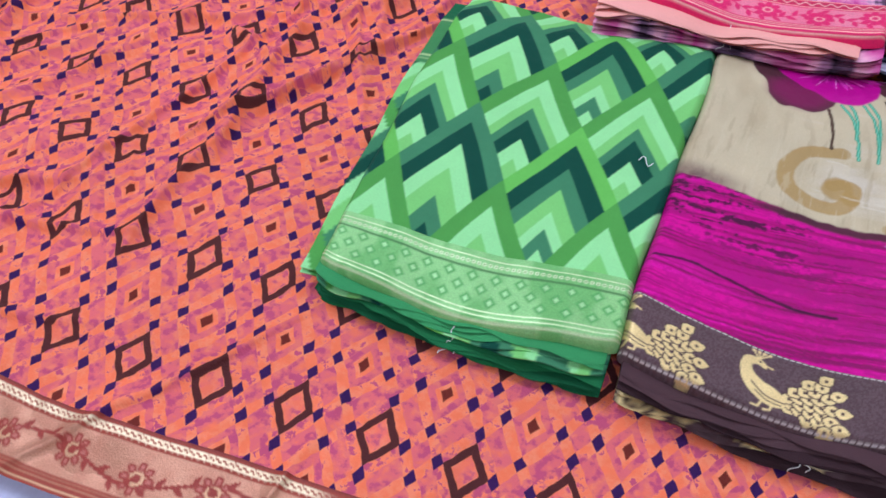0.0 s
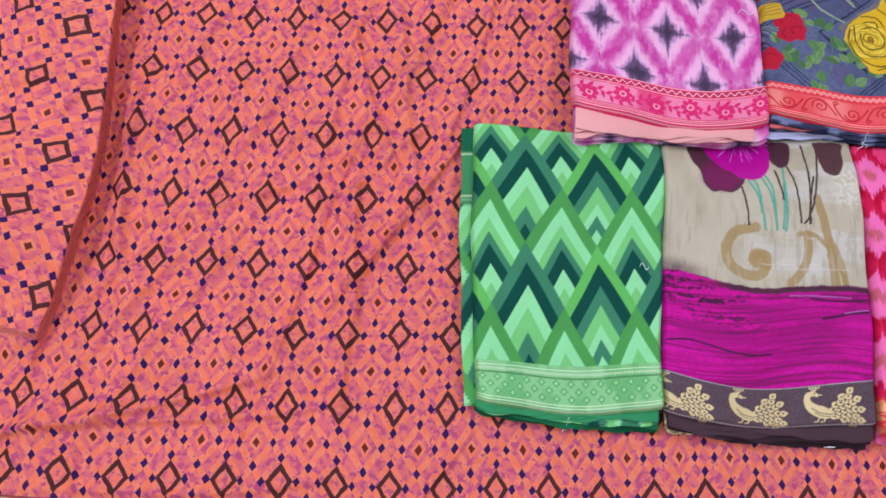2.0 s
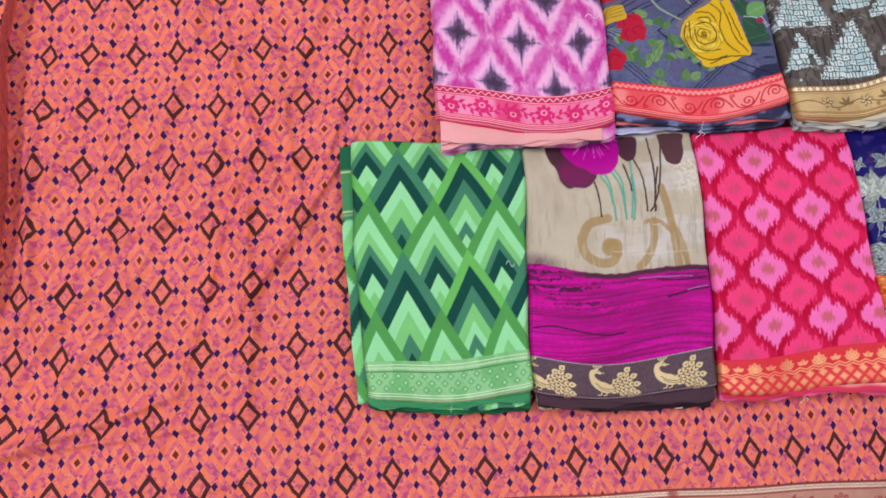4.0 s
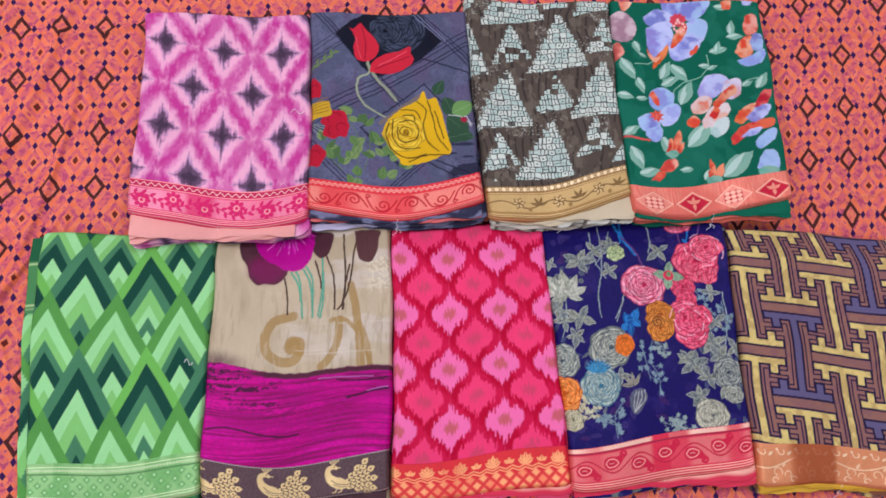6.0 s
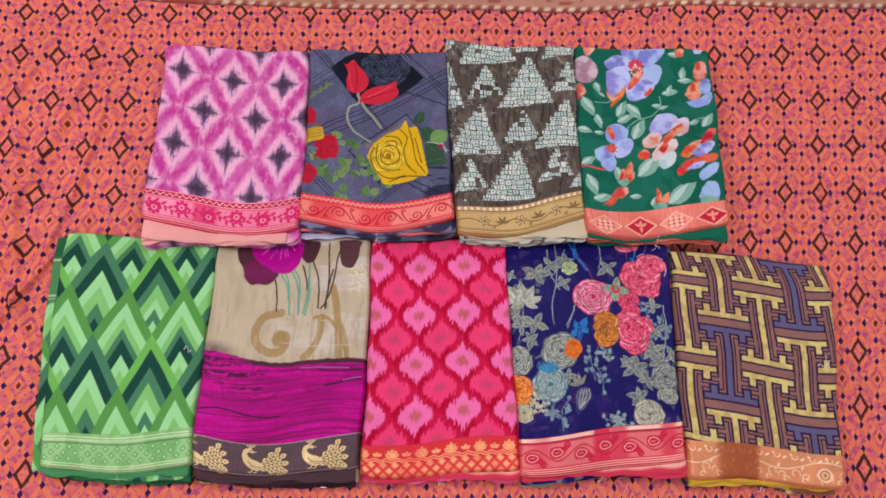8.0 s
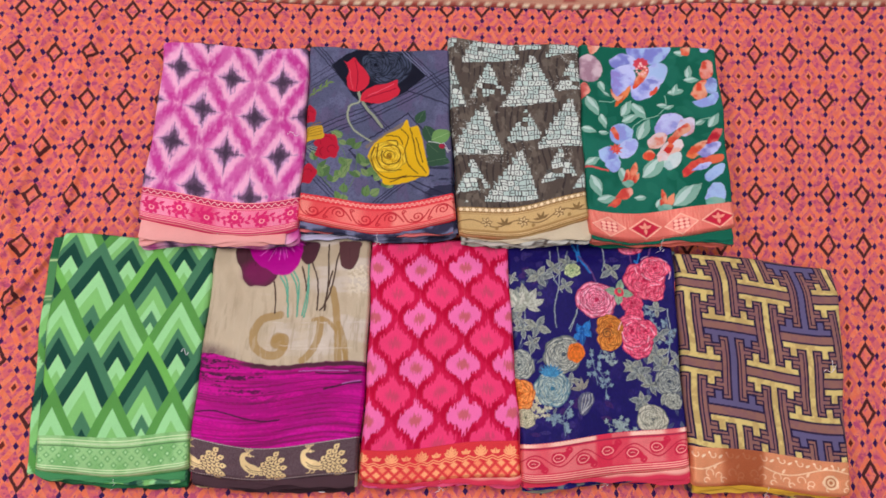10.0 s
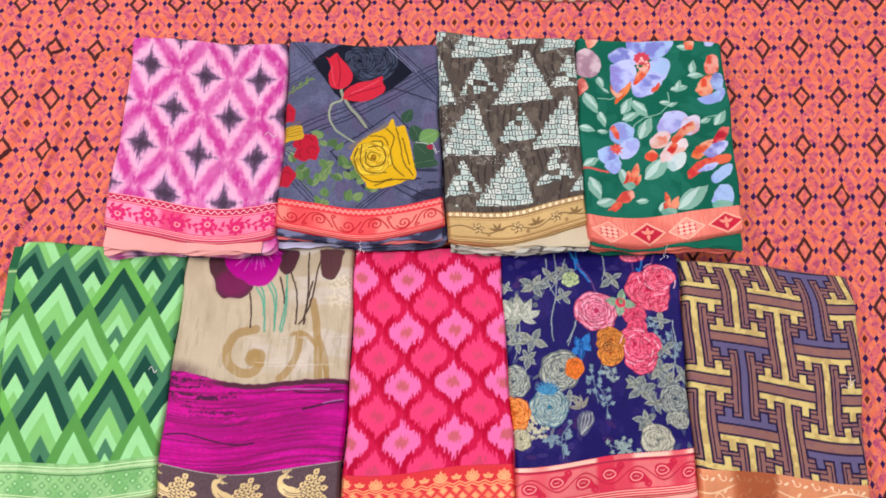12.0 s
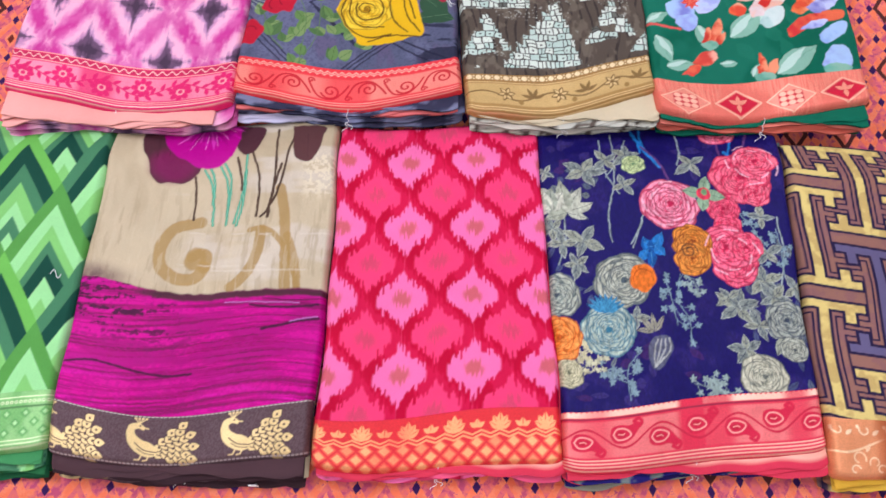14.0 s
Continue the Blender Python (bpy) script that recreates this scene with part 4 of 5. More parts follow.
    b.rose(193, 258, 15, (226, 50, 86), pink_d, (246, 110, 138), 2.4, 4.1)
    b.rose(195, 211, 25, (230, 54, 92), pink_d, (250, 118, 144), 3.0, 0.2)
    b.rose(188, 232, 28, (234, 58, 96), pink_d, (250, 124, 150), 3.2, 1.2)
    b.rose(208, 234, 18, (228, 52, 90), pink_d, (248, 116, 140), 2.6, 2.2)
    b.rose(136, 283, 31, (230, 66, 104), (178, 30, 72), (253, 170, 190), 5.4, 1.0)
    b.rose(153, 236, 22, (210, 112, 30), (132, 62, 22), (230, 150, 60), 4.4, 0.7)
    b.rose(151, 216, 20, (214, 118, 34), (140, 66, 22), (234, 156, 66), 3.4, 1.7)
    b.stroke(arc(148, 225, 9, 0, 600, 30, 2), 1.6, (112, 70, 40))
    for px, py, rad in ((227, 341, 28), (193, 226, 29), (136, 283, 29)):
        for k in range(11):
            a0 = 34 * k + px
            rr = rad * (0.98 if k % 2 else 0.72)
            b.stroke(arc(px, py, rr, a0, a0 + 28, 8, rr * 0.95), 1.5, (255, 200, 212), 0.8, fade=0.75)
    for k in range(4):
        b.leaf(173, 297, 23, 13, 70 + 90 * k + 12, (142, 172, 138), (92, 120, 100))
    b.ell(173, 297, 7, 8, (222, 60, 84))
    b.ell(174, 299, 3, 4, (120, 160, 110))
    # the print's etched hatching
    etch = fbm(x / 1.8 + 20, y / 3.4, 2) - 0.5
    b.c *= (1 + 0.9 * etch * smooth(0.05, 0.2, b.c.sum(-1)))[..., None]
    return b.done()


def paisley(b, x, y, s, flip, rgb, dark):
    """A drop-shaped motif with a curled tip and an outlined heart."""
    f = -1 if flip else 1
    gold = (250, 172, 158)
    P = lambda pts: [(x + s * px, y + s * f * py) for px, py in pts]
    b.poly(curve(P([(-12, 2), (-8, 8), (0, 9), (8, 6), (14, 0), (18, -6), (14, -9), (10, -7), (6, -6), (-2, -7), (-10, -5), (-12, 2)]), 40), rgb, 0.6)
    b.stroke(curve(P([(14, -3), (19, -7), (16, -11), (11, -9)])), 3.0 * s, rgb)
    b.stroke(curve(P([(-9, 1), (-5, 5.5), (2, 5.5), (8, 2), (3, -3), (-5, -3.5), (-9, 1)])), 1.3, gold, zari=0.4)
    b.poly(curve(P([(-6, 1), (-2, 3.2), (3, 2), (0, -1), (-4, -1.2), (-6, 1)]), 20), dark, 0.5)
    b.stroke(curve(P([(-4, 1), (0, 1.6), (2, 0.6)])), 0.9, gold, zari=0.4)


def paisley_border(X, Y):
    b = Brush(X, Y, (226, 46, 74))
    dull = np.clip(patches(b, 40, 5.1) + smooth(16, 8, np.abs(b.x - 128)), 0, 1)
    b.all((1 - dull) * smooth(13, 15, b.y) * smooth(48, 46, b.y), (234, 118, 116), 0.5)
    teeth = 3.5 * np.abs(np.mod(b.x / 2.6, 2) - 1)
    b.all((1 - dull) * smooth(0.6, -0.6, b.y - 55.5 - teeth * 0.5) * smooth(50.5, 51.5, b.y), (252, 206, 180), 0.55)
    b.all(smooth(1.4, 0.7, np.abs(b.y - 31 - 9 * np.sin((b.x - 2) / 12.2))), (206, 28, 62))
    for k in range(7):
        paisley(b, 20 + 38.3 * k, 31 + (4 if k % 2 else -4), 1.05, bool(k % 2), (214, 26, 64), (196, 14, 50))
    front_lines(b, (2.5, 5.5, 8.5, 11.5), (250, 196, 170))
    front_lines(b, (49.5,), (150, 30, 60), 1.4, 0)
    return b.done()


# fret
def fret_print(X, Y):
    x, y = X * 1000, Y * 1000
    x = x + 2.0 * np.sin(y / 60)
    b = Brush(X, Y, (150, 106, 92))
    wear = fbm(x / 9, y / 9, 3)
    b.all(0.5 * smooth(0.4, 0.65, wear), (134, 92, 98))
    lines, fills = np.full(X.shape, 1e9), []
    h, v = x / 100, y / 100
    col = -0.253 + 1.4845 * h - 0.051 * v + 0.04 * h * h + 0.057 * h * v + 0.022 * v * v
    row = -1.898 + 0.1735 * h + 0.702 * v - 0.037 * h * h - 0.019 * h * v + 0.0115 * v * v
    pitch, period = 59.0, 137.0
    for k in range(-1, 5):
        dy = (row - 0.5 * (k % 2)) * period
        n = np.round(dy / period)
        dy = np.abs(dy - n * period)
        dx = np.abs(col - k) * pitch
        rect = lambda x0, x1, y0, y1: np.maximum(np.abs(dx - (x0 + x1) / 2) - (x1 - x0) / 2, np.abs(dy - (y0 + y1) / 2) - (y1 - y0) / 2)
        shape = np.minimum(np.minimum(rect(-4.2, 4.2, -60, 59.5), rect(-39, 39, 51.5, 59.5)), rect(20, 29, 39, 54))
        fills.append((shape, n, k))
        lines = np.minimum(lines, np.abs(shape - 1.4))
        # the brown bars between are outlined as well
        inner = np.minimum(rect(10.5, 17.5, -30, 44), rect(10.5, 33, 25, 32))
        lines = np.minimum(lines, np.abs(inner) + 0.6)
    b.all(smooth(2.0, 1.1, lines), (36, 28, 62))
    for shape, n, k in fills:
        purple = np.mod(n + (k - 1) // 2, 2) == (1 if k % 2 else 9)
        col = np.where(purple[..., None], lin((102, 94, 128)), mix(flat((224, 202, 122), X), lin((200, 172, 104)), smooth(0.4, 0.65, wear)))
        b.all(smooth(0.4, -0.4, shape), col)
    return b.done()


def copper_border(X, Y):
    b = Brush(X, Y, (188, 104, 58))
    dull = smooth(118, 108, b.x) * smooth(40, 60, b.x)
    b.all((1 - dull) * 0.8, (236, 158, 108), 0.6)
    z = (1 - dull)
    b.all(z * smooth(1.5, 0.7, np.abs(b.y - 34 - 9 * np.cos((b.x - 215) / 22))) * 0.9, (255, 216, 168), 0.7)
    for k in range(7):
        cx = 36 * k + 26
        b.stroke(arc(cx, 20, 7, -20, 250, 14, 4), 1.6, (254, 210, 164), zari=0.7)
        b.stroke(arc(cx + 16, 16, 6, 200, -60, 12, 3), 1.4, (254, 210, 164), zari=0.7)
        b.leaf(cx + 8, 26, 10, 4, 60, (254, 210, 164), zari=0.7)
    for k in range(9):
        cx = 27 * k + 8
        b.stroke(arc(cx, 47, 6, 160, 400, 12, 2.5), 1.5, (255, 220, 176), zari=0.7)
        b.stroke(arc(cx + 13, 9, 5.5, 20, 260, 12, 2), 1.4, (255, 220, 176), zari=0.7)
        b.leaf(cx + 7, 42, 9, 4, 35, (255, 220, 176), zari=0.7)
        b.ell(cx + 20, 50, 1.8, 1.8, (255, 220, 176), zari=0.7)
    b.ell(214, 22, 12, 12, (255, 216, 168), zari=0.7)
    b.ell(214, 22, 8.5, 8.5, (206, 124, 74))
    b.ell(214, 22, 6, 6, (255, 216, 168), zari=0.7)
    b.ell(214, 22, 3, 3, (206, 124, 74))
    b.all(dull * 0.9, (176, 92, 50), 0.3)
    return b.done()


# pink shibori
def shibori_print(X, Y):
    x, y = X * 1000, Y * 1000
    n1, n2 = fbm(x / 7 + 3, y / 7, 3) - 0.5, fbm(x / 7 + 60, y / 7 + 9, 3) - 0.5
    h, k = (x + 7 * n1) / 100, (y + 7 * n2) / 100
    a = -0.545 + 1.117 * h + 0.1 * k + 0.0135 * h * h - 0.009 * h * k - 0.014 * k * k
    bb = -1.219 + 0.27 * h + 0.626 * k - 0.0685 * h * h - 0.007 * h * k + 0.012 * k * k
    ca, cb = a - np.round(a), bb - np.round(bb)
    da, db = (a + 0.5) - np.round(a + 0.5), (bb + 0.5) - np.round(bb + 0.5)
    use = np.abs(ca) + np.abs(cb) < 0.5
    u, v = np.where(use, ca, da), np.where(use, cb, db)
    lo = np.abs(u) + np.abs(v)
    c = flat((247, 180, 204), X)
    step = np.round(x / 3.2) * 3.2
    jag = vnoise(step * 3.1, y / 40 + 3) - 0.5
    blot = fbm(x / 22 + 5, y / 22 + 70, 3)
    blot2 = fbm(x / 7 + 25, y / 14 + 7, 3)
    lo = lo + 0.05 * jag
    band_ = smooth(0.29, 0.40, lo + 0.08 * (blot2 - 0.5))
    side_ = smooth(0.5, 0.40, np.abs(u)) * (1 - 0.55 * smooth(0.40, 0.5, np.abs(v)))
    c = mix(c, lin((224, 118, 178)), band_ * (0.3 + 0.7 * side_) * 0.85)
    c = mix(c, lin((204, 62, 146)), smooth(0.35, 0.45, lo) * side_ * smooth(0.1, 0.5, blot2) * (0.6 + 0.4 * smooth(0.35, 0.6, blot)))
    c = mix(c, lin((206, 180, 216)), smooth(0.54, 0.66, blot) * smooth(0.28, 0.14, lo) * 0.6)
    star = (np.abs(u) * 90 / 27) ** 0.62 + (np.abs(v) * 151 / 36) ** 0.62 + 0.2 * n1 + 0.25 * jag
    c = mix(c, lin((176, 122, 166)), smooth(1.25, 1.0, star) * 0.75)
    c = mix(c, lin((92, 68, 92)), smooth(1.02, 0.86, star) * 0.9)
    c = mix(c, lin((64, 48, 66)), smooth(0.8, 0.5, star) * 0.8)
    return rgba(c, np.zeros_like(X))


def vine_border(X, Y):
    b = Brush(X, Y, (232, 36, 104))
    dull = patches(b, 44, 7.7)
    b.all((1 - dull) * smooth(12, 14, b.y) * smooth(44, 42, b.y) * (0.6 + 0.4 * vnoise(b.x / 20, b.y * 0 + 4)), (250, 150, 172), 0.4)
    deep = (228, 26, 104)
    b.all(smooth(1.2, 0.5, np.abs(b.y - 27 - 7 * np.sin(b.x / 14))), deep)
    for k in range(6):
        cx, cy = 22 + 44 * k, 27 + (4 if k % 2 else -3)
        for p in range(8):
            b.ell(cx + 8.5 * math.cos(p * 0.785), cy + 8.5 * math.sin(p * 0.785), 4.2, 3.2, deep, p * 45)
        b.ell(cx, cy, 4.4, 4.4, (250, 168, 168), zari=0.5)
        b.ell(cx, cy, 2.6, 2.6, deep)
    vine_leaves(b, 27, 7, 14, 5.5, 11, deep, 260)
    b.all(smooth(46, 47, b.y) * smooth(55, 54, b.y), (206, 30, 84))
    b.all(smooth(1.1, 0.5, np.abs(b.y - 50.5 - 2.2 * np.sin(b.x / 1.7))), (250, 200, 190), 0.6)
    front_lines(b, (2.5, 5.5, 8.5, 11, 45, 56), (250, 190, 176))
    return b.done()


# grey with roses
def roses_print(X, Y):
    b = Brush(X, Y, (88, 92, 116))
    b.roughen(2.2)
    x, y = b.x, b.y
    b.all(0.65 * smooth(0.45, 0.6, fbm(x / 30, y / 30, 4)), (108, 110, 138))
    b.all(0.55 * smooth(0.5, 0.65, fbm(x / 24 + 9, y / 40, 3)), (98, 82, 112))
    b.all(0.5 * smooth(0.52, 0.66, fbm(x / 2.2, y / 2.2, 2)), (74, 78, 100))
    dark = (36, 36, 56)
    ink = lambda p, q, wd=1.8, f=0.9: b.stroke([p, q], wd, dark, 0.7, fade=f)
    for o in (0, 9, 16):
        ink((112.7 + 0.883 * (512 + o - 630), 349), (114.2 + 0.883 * (662 + o - 630), 180))
        ink((112.7 + 0.883 * (694 + o - 630), 349), (114.7 + 0.883 * (798 + o - 630), 236))
    for o in (0, 8, 20, 27):
        ink((-15, 185.6 - 0.988 * (112 + o - 200)), (77, 185.6 - 0.988 * (44 + o - 200)), 1.5, 0.7)
        ink((-0, 185.6 - 0.988 * (210 + o - 200)), (258, 185.6 - 0.988 * (68 + o - 200)))
    for o in (0, 7, 15):
        ink((-7, 185.6 - 0.988 * (250 + o * 1.3 - 200)), (66, 185.6 - 0.988 * (336 + o - 200)), 1.6)
        ink((117.6 + 0.883 * (632 + o - 630), 50), (114.7 + 0.883 * (740 + o - 630), 127), 1.6)
    for p, q in (((75, 143), (181, 222)), ((181, 222), (228, 159)), ((76, 143), (142, 77)), ((81, 135), (134, 82)), ((175, 88), (233, 49)), ((189, 89), (243, 60)), ((121, 293), (258, 234))):
        ink(p, q, 2.4)
    b.all(0.85 * smooth(0.5, 0.56, fbm(x / 34 + 2, y / 7 + 3, 3)) * smooth(198, 216, x) * smooth(130, 110, y), (34, 36, 56))
    b.poly([(41, 311), (67, 336), (96, 354), (167, 355), (214, 299), (176, 266), (141, 247), (104, 235), (81, 253)], (22, 24, 38), 1.0)
    b.rose(144, 322, 44, (34, 40, 56), (14, 15, 26), (74, 84, 104), 5.0, 0.7)
    b.rose(122, 321, 27, (34, 40, 56), (14, 15, 26), (70, 80, 98), 3.0, 1.7)
    for o in (0, 7):
        b.stroke([(112.5 + 0.883 * (690 + o - 630), 352), (112.5 + 0.883 * (742 + o - 630), 299)], 1.6, (120, 124, 150), 0.6)
    # fern tip and clustered leaves
    b.stroke(curve([(-2, 243), (18, 259), (40, 279)]), 2.2, (112, 136, 70))
    for k in range(7):
        b.leaf(113.3 + 0.883 * (506 + 6 * k - 630), 185.6 - 0.988 * (134 - 4.4 * k - 200), 11, 4, 70 if k % 2 else 5, (112, 140, 72), (80, 104, 54))
    leafc = ((98, 132, 74), (122, 148, 90), (80, 112, 66))
    rs = random.Random(5)
    spots = ((63, 166), (70, 154), (84, 146), (70, 115), (25, 105), (35, 91), (64, 90), (50, 82), (71, 63), (66, 50), (95, 117), (105, 120), (110, 96), (97, 93), (131, 110), (122, 89), (141, 77), (108, 59), (116, 63), (19, 122), (125, 101), (69, 98))
    for k, (px, py) in enumerate(spots):
        for j in range(2):
            b.leaf(px, py, rs.uniform(15, 24), rs.uniform(9, 14), rs.uniform(20, 160), leafc[(k + j) % 3], (66, 100, 48))
    for pts in ([(53, 164), (73, 119), (71, 49)], [(88, 142), (89, 94), (70, 51)], [(21, 130), (32, 96), (51, 71)]):
        b.stroke(curve(pts), 1.0, (92, 120, 74))
    for k in range(12):
        b.stroke([(-5, 153), (114.7 + 0.883 * (488 + 5 * k - 630), 185.6 - 0.988 * (262 - 1.5 * k - 200))], 0.9, (150, 160, 150) if k % 2 else (44, 48, 66))
    b.stroke(curve([(89, 269), (94, 244), (77, 232), (74, 208), (86, 182), (115, 163)]), 4.2, (132, 142, 116))
    b.stroke(curve([(89, 269), (94, 244), (77, 232), (74, 208), (86, 182), (115, 163)]), 1.2, (176, 182, 156))
    b.stroke(curve([(91, 259), (104, 235), (121, 215), (134, 195)]), 5.0, (146, 154, 128))
    b.stroke([(106, 152), (141, 181), (177, 204)], 6.0, (124, 112, 104), 1.0)
    # leaves beside the large rose
    for px, py, ln, wd, an in ((211, 196, 46, 26, -70), (211, 161, 46, 34, -45), (217, 135, 36, 26, -20), (204, 124, 40, 22, 10), (197, 201, 30, 20, 60)):
        b.leaf(px, py, ln, wd, an, (50, 82, 58), (92, 124, 92))
    b.leaf(220, 167, 41, 27, 25, (108, 152, 84), (150, 184, 124))
    b.stroke(curve([(214, 164), (236, 159), (247, 143)]), 1.6, (190, 198, 190))
    b.ell(237, 155, 5, 5, (160, 40, 60))
    # tulips
    red, red_d = (206, 40, 58), (150, 20, 42)
    b.poly(curve([(65, 324), (71, 322), (83, 333), (91, 322), (104, 307), (110, 290), (104, 273), (89, 263), (73, 267), (69, 286), (73, 305), (65, 324)], 44), red, 0.7)
    b.stroke(curve([(84, 328), (89, 300), (86, 267)]), 1.6, red_d)
    b.stroke(curve([(74, 307), (76, 286), (80, 268)]), 1.2, (226, 84, 96))
    b.poly(curve([(94, 244), (99, 262), (118, 278), (143, 284), (160, 292), (161, 279), (165, 267), (152, 252), (127, 242), (94, 244)], 44), red, 0.7)
    b.stroke(curve([(103, 249), (128, 262), (158, 273)]), 1.6, red_d)
    b.stroke(curve([(108, 256), (131, 270), (154, 283)]), 1.2, (228, 96, 112))
    # small flowers along the fold
    for px, py, rx, ry in ((7, 212, 11, 17), (36, 157, 20, 16), (35, 139, 17, 14), (45, 143, 13, 17), (8, 97, 17, 18)):
        b.ell(px, py, rx, ry, (186, 28, 50), 10, wob=0.08, soft=0.8)
        b.stroke(arc(px, py, rx * 0.55, 20, 240, 10), 1.2, (128, 12, 36))
    b.ell(11, 174, 22, 15, (206, 164, 40), 10, wob=0.12, n=4)
    for k in range(5):
        b.stroke(curve([(-6, 167), (10, 185.6 - 0.988 * (197 + 5 * k - 200)), (27, 185.6 - 0.988 * (190 + 6 * k - 200))]), 1.3, (146, 106, 30))
    # large yellow rose
    yel, yd, yl = (228, 180, 18), (150, 106, 18), (246, 214, 62)
    b.poly(curve([(107, 134), (117, 157), (140, 179), (168, 194), (179, 210), (184, 195), (198, 196), (203, 172), (207, 140), (214, 102), (199, 95), (175, 86), (142, 82), (132, 95), (119, 113), (107, 134)], 70), yel, 0.8)
    b.rose(143, 136, 32, (226, 176, 20), yd, yl, 3.0, 1.2, 0.25)
    line = (92, 66, 22)
    for pts in ([(119, 153), (114, 129), (128, 104), (149, 94), (175, 99)], [(126, 160), (124, 129), (139, 111), (166, 111)], [(132, 146), (133, 126), (147, 121), (162, 129), (163, 147), (153, 159), (136, 156)], [(168, 192), (179, 175), (172, 147), (178, 121), (195, 103)], [(184, 193), (188, 165), (193, 130), (209, 104)], [(140, 177), (161, 176), (169, 161)], [(149, 88), (175, 97), (207, 96)], [(143, 167), (157, 168), (160, 159)], [(193, 173), (198, 146), (203, 124)]):
        b.stroke(curve(pts), 2.0, line, 0.7)
    b.stroke(arc(143, 138, 11, 0, 500, 26, 3), 1.4, line)
    return b.done()


def scroll_border(X, Y):
    b = Brush(X, Y, (234, 54, 62))
    dull = patches(b, 50, 1.3)
    b.all((1 - dull) * smooth(10, 13, b.y) * smooth(44, 41, b.y) * 0.9, (250, 146, 128), 0.5)
    deep = (204, 12, 36)
    for k in range(6):
        cx, up = 24 + 42 * k, 1 if k % 2 else -1
        b.stroke(arc(cx, 26 + 2 * up, 11, 200, 200 + up * -560, 34, 1.5), 2.2, deep)
        b.stroke(curve([(cx - 24, 26 - 8 * up), (cx - 14, 26 + 10 * up), (cx + 2, 26 + 13 * up), (cx + 12, 26 + 4 * up), (cx + 20, 26 - 8 * up)]), 2.2, deep)
        b.stroke(arc(cx + 20, 26 + 11 * up, 4, 0, 400, 16, 1), 1.8, deep)
    zig = np.abs(np.mod(b.x / 4, 2) - 1)
    for o in (47, 50):
        b.all(smooth(1.0, 0.4, np.abs(b.y - o - 3 * zig)), (252, 186, 164), 0.55)
    front_lines(b, (2.5, 5, 8), (250, 170, 150))
    return b.done()


# mosaic triangles
def mosaic_print(X, Y):
    b = Brush(X, Y, (86, 76, 66))
    x, y = b.x, b.y
    line = np.sin((x + 3.5 * np.sin(y / 21 + x / 30) + 16 * fbm(x / 30, y / 60, 2)) * 2 * np.pi / 11)
    b.all(0.8 * smooth(0.6, 0.9, line) * smooth(0.3, 0.5, fbm(x / 20 + 3, y / 30, 2)), (48, 42, 40))
    b.all(0.6 * smooth(0.5, 0.66, fbm(x / 9, y / 14, 3)), (118, 108, 92))
    # chips of a mosaic: a jittered grid with dark joints
    px, py = 10.4, 9.6
    wx, wy = x + 4.5 * (vnoise(x / 9, y / 9) - 0.5), y + 4.5 * (vnoise(x / 9 + 90, y / 9) - 0.5)
    j = np.floor(wy / py)
    xs = wx + px * vnoise(j * 7.31 + 0.5, j * 0 + 4.5)
    i = np.floor(xs / px)
    split = vnoise(i * 3.7 + 0.5, j * 5.1 + 0.5)
    fx, fy = np.mod(xs, px) - px / 2, np.mod(wy, py) - py / 2
    tall = split > 0.66
    fx, hx = np.where(tall, np.mod(fx + px / 2, px / 2) - px / 4, fx), np.where(tall, px / 4, px / 2)
    low = split < 0.22
    fy, hy = np.where(low, np.mod(fy + py / 2, py / 2) - py / 4, fy), np.where(low, py / 4, py / 2)
    white = smooth(0.35, 1.0, np.minimum(hx - np.abs(fx), hy - np.abs(fy)))
    white = white * (1 - 0.9 * smooth(1.7, 1.0, np.hypot(fx, fy)) * ((split > 0.3) & (split < 0.6)))
    white = white * (1 - 0.85 * (vnoise(i * 11.3 + 0.5, j * 2.9 + 9.5) > 0.9))
    tone = mix(flat((214, 224, 208), X), lin((186, 208, 194)), smooth(0.35, 0.65, vnoise(i * 1.7 + 0.5, j * 9.1 + 0.5)))
    inside = np.zeros(X.shape)
    large = (((143, 363), (88, 252), (178, 261)), ((58, 256), (-4, 147), (84, 157)), ((114, 165), (47, 63), (139, 69)), ((203, 269), (144, 164), (226, 172)), ((71, 449), (24, 336), (119, 355)), ((215, 471), (164, 357), (251, 380)), ((-2, 354), (-49, 236), (27, 245)), ((218, 117), (198, 84), (235, 91)))
    small = (((68, 342), (34, 265), (93, 278)), ((208, 352), (175, 283), (231, 295)), ((128, 246), (89, 177), (155, 186)), ((29, 144), (1, 74), (57, 89)), ((181, 164), (145, 97), (206, 110)), ((123, 443), (103, 372), (156, 376)), ((17, 63), (2, 35), (33, 42)), ((9, 417), (-6, 363), (31, 369)))
    for k, (apex, left, right) in enumerate(large + small):
        t = np.clip((apex[1] - y) / (apex[1] - (left[1] + right[1]) / 2 + 1e-6 + (x - (left[0] + right[0]) / 2) * (left[1] - right[1]) / (right[0] - left[0])), -1, 2)
        q = np.floor(t * 8 + vnoise(x / 3, y / 3) * 0.8 + 0.4) / 8
        lo, hi = apex[0] + (left[0] - apex[0]) * q, apex[0] + (right[0] - apex[0]) * q
        m = smooth(-0.8, 0.8, np.minimum(x - lo, hi - x)) * (t > 0) * (t < 1)
        if k >= len(large):
            m = m * (vnoise(i * 5.3 + k + 0.5, j * 3.3 + 0.5) > 0.3)
        inside = np.maximum(inside, m)
    b.all(inside * (1 - white), (56, 48, 42))
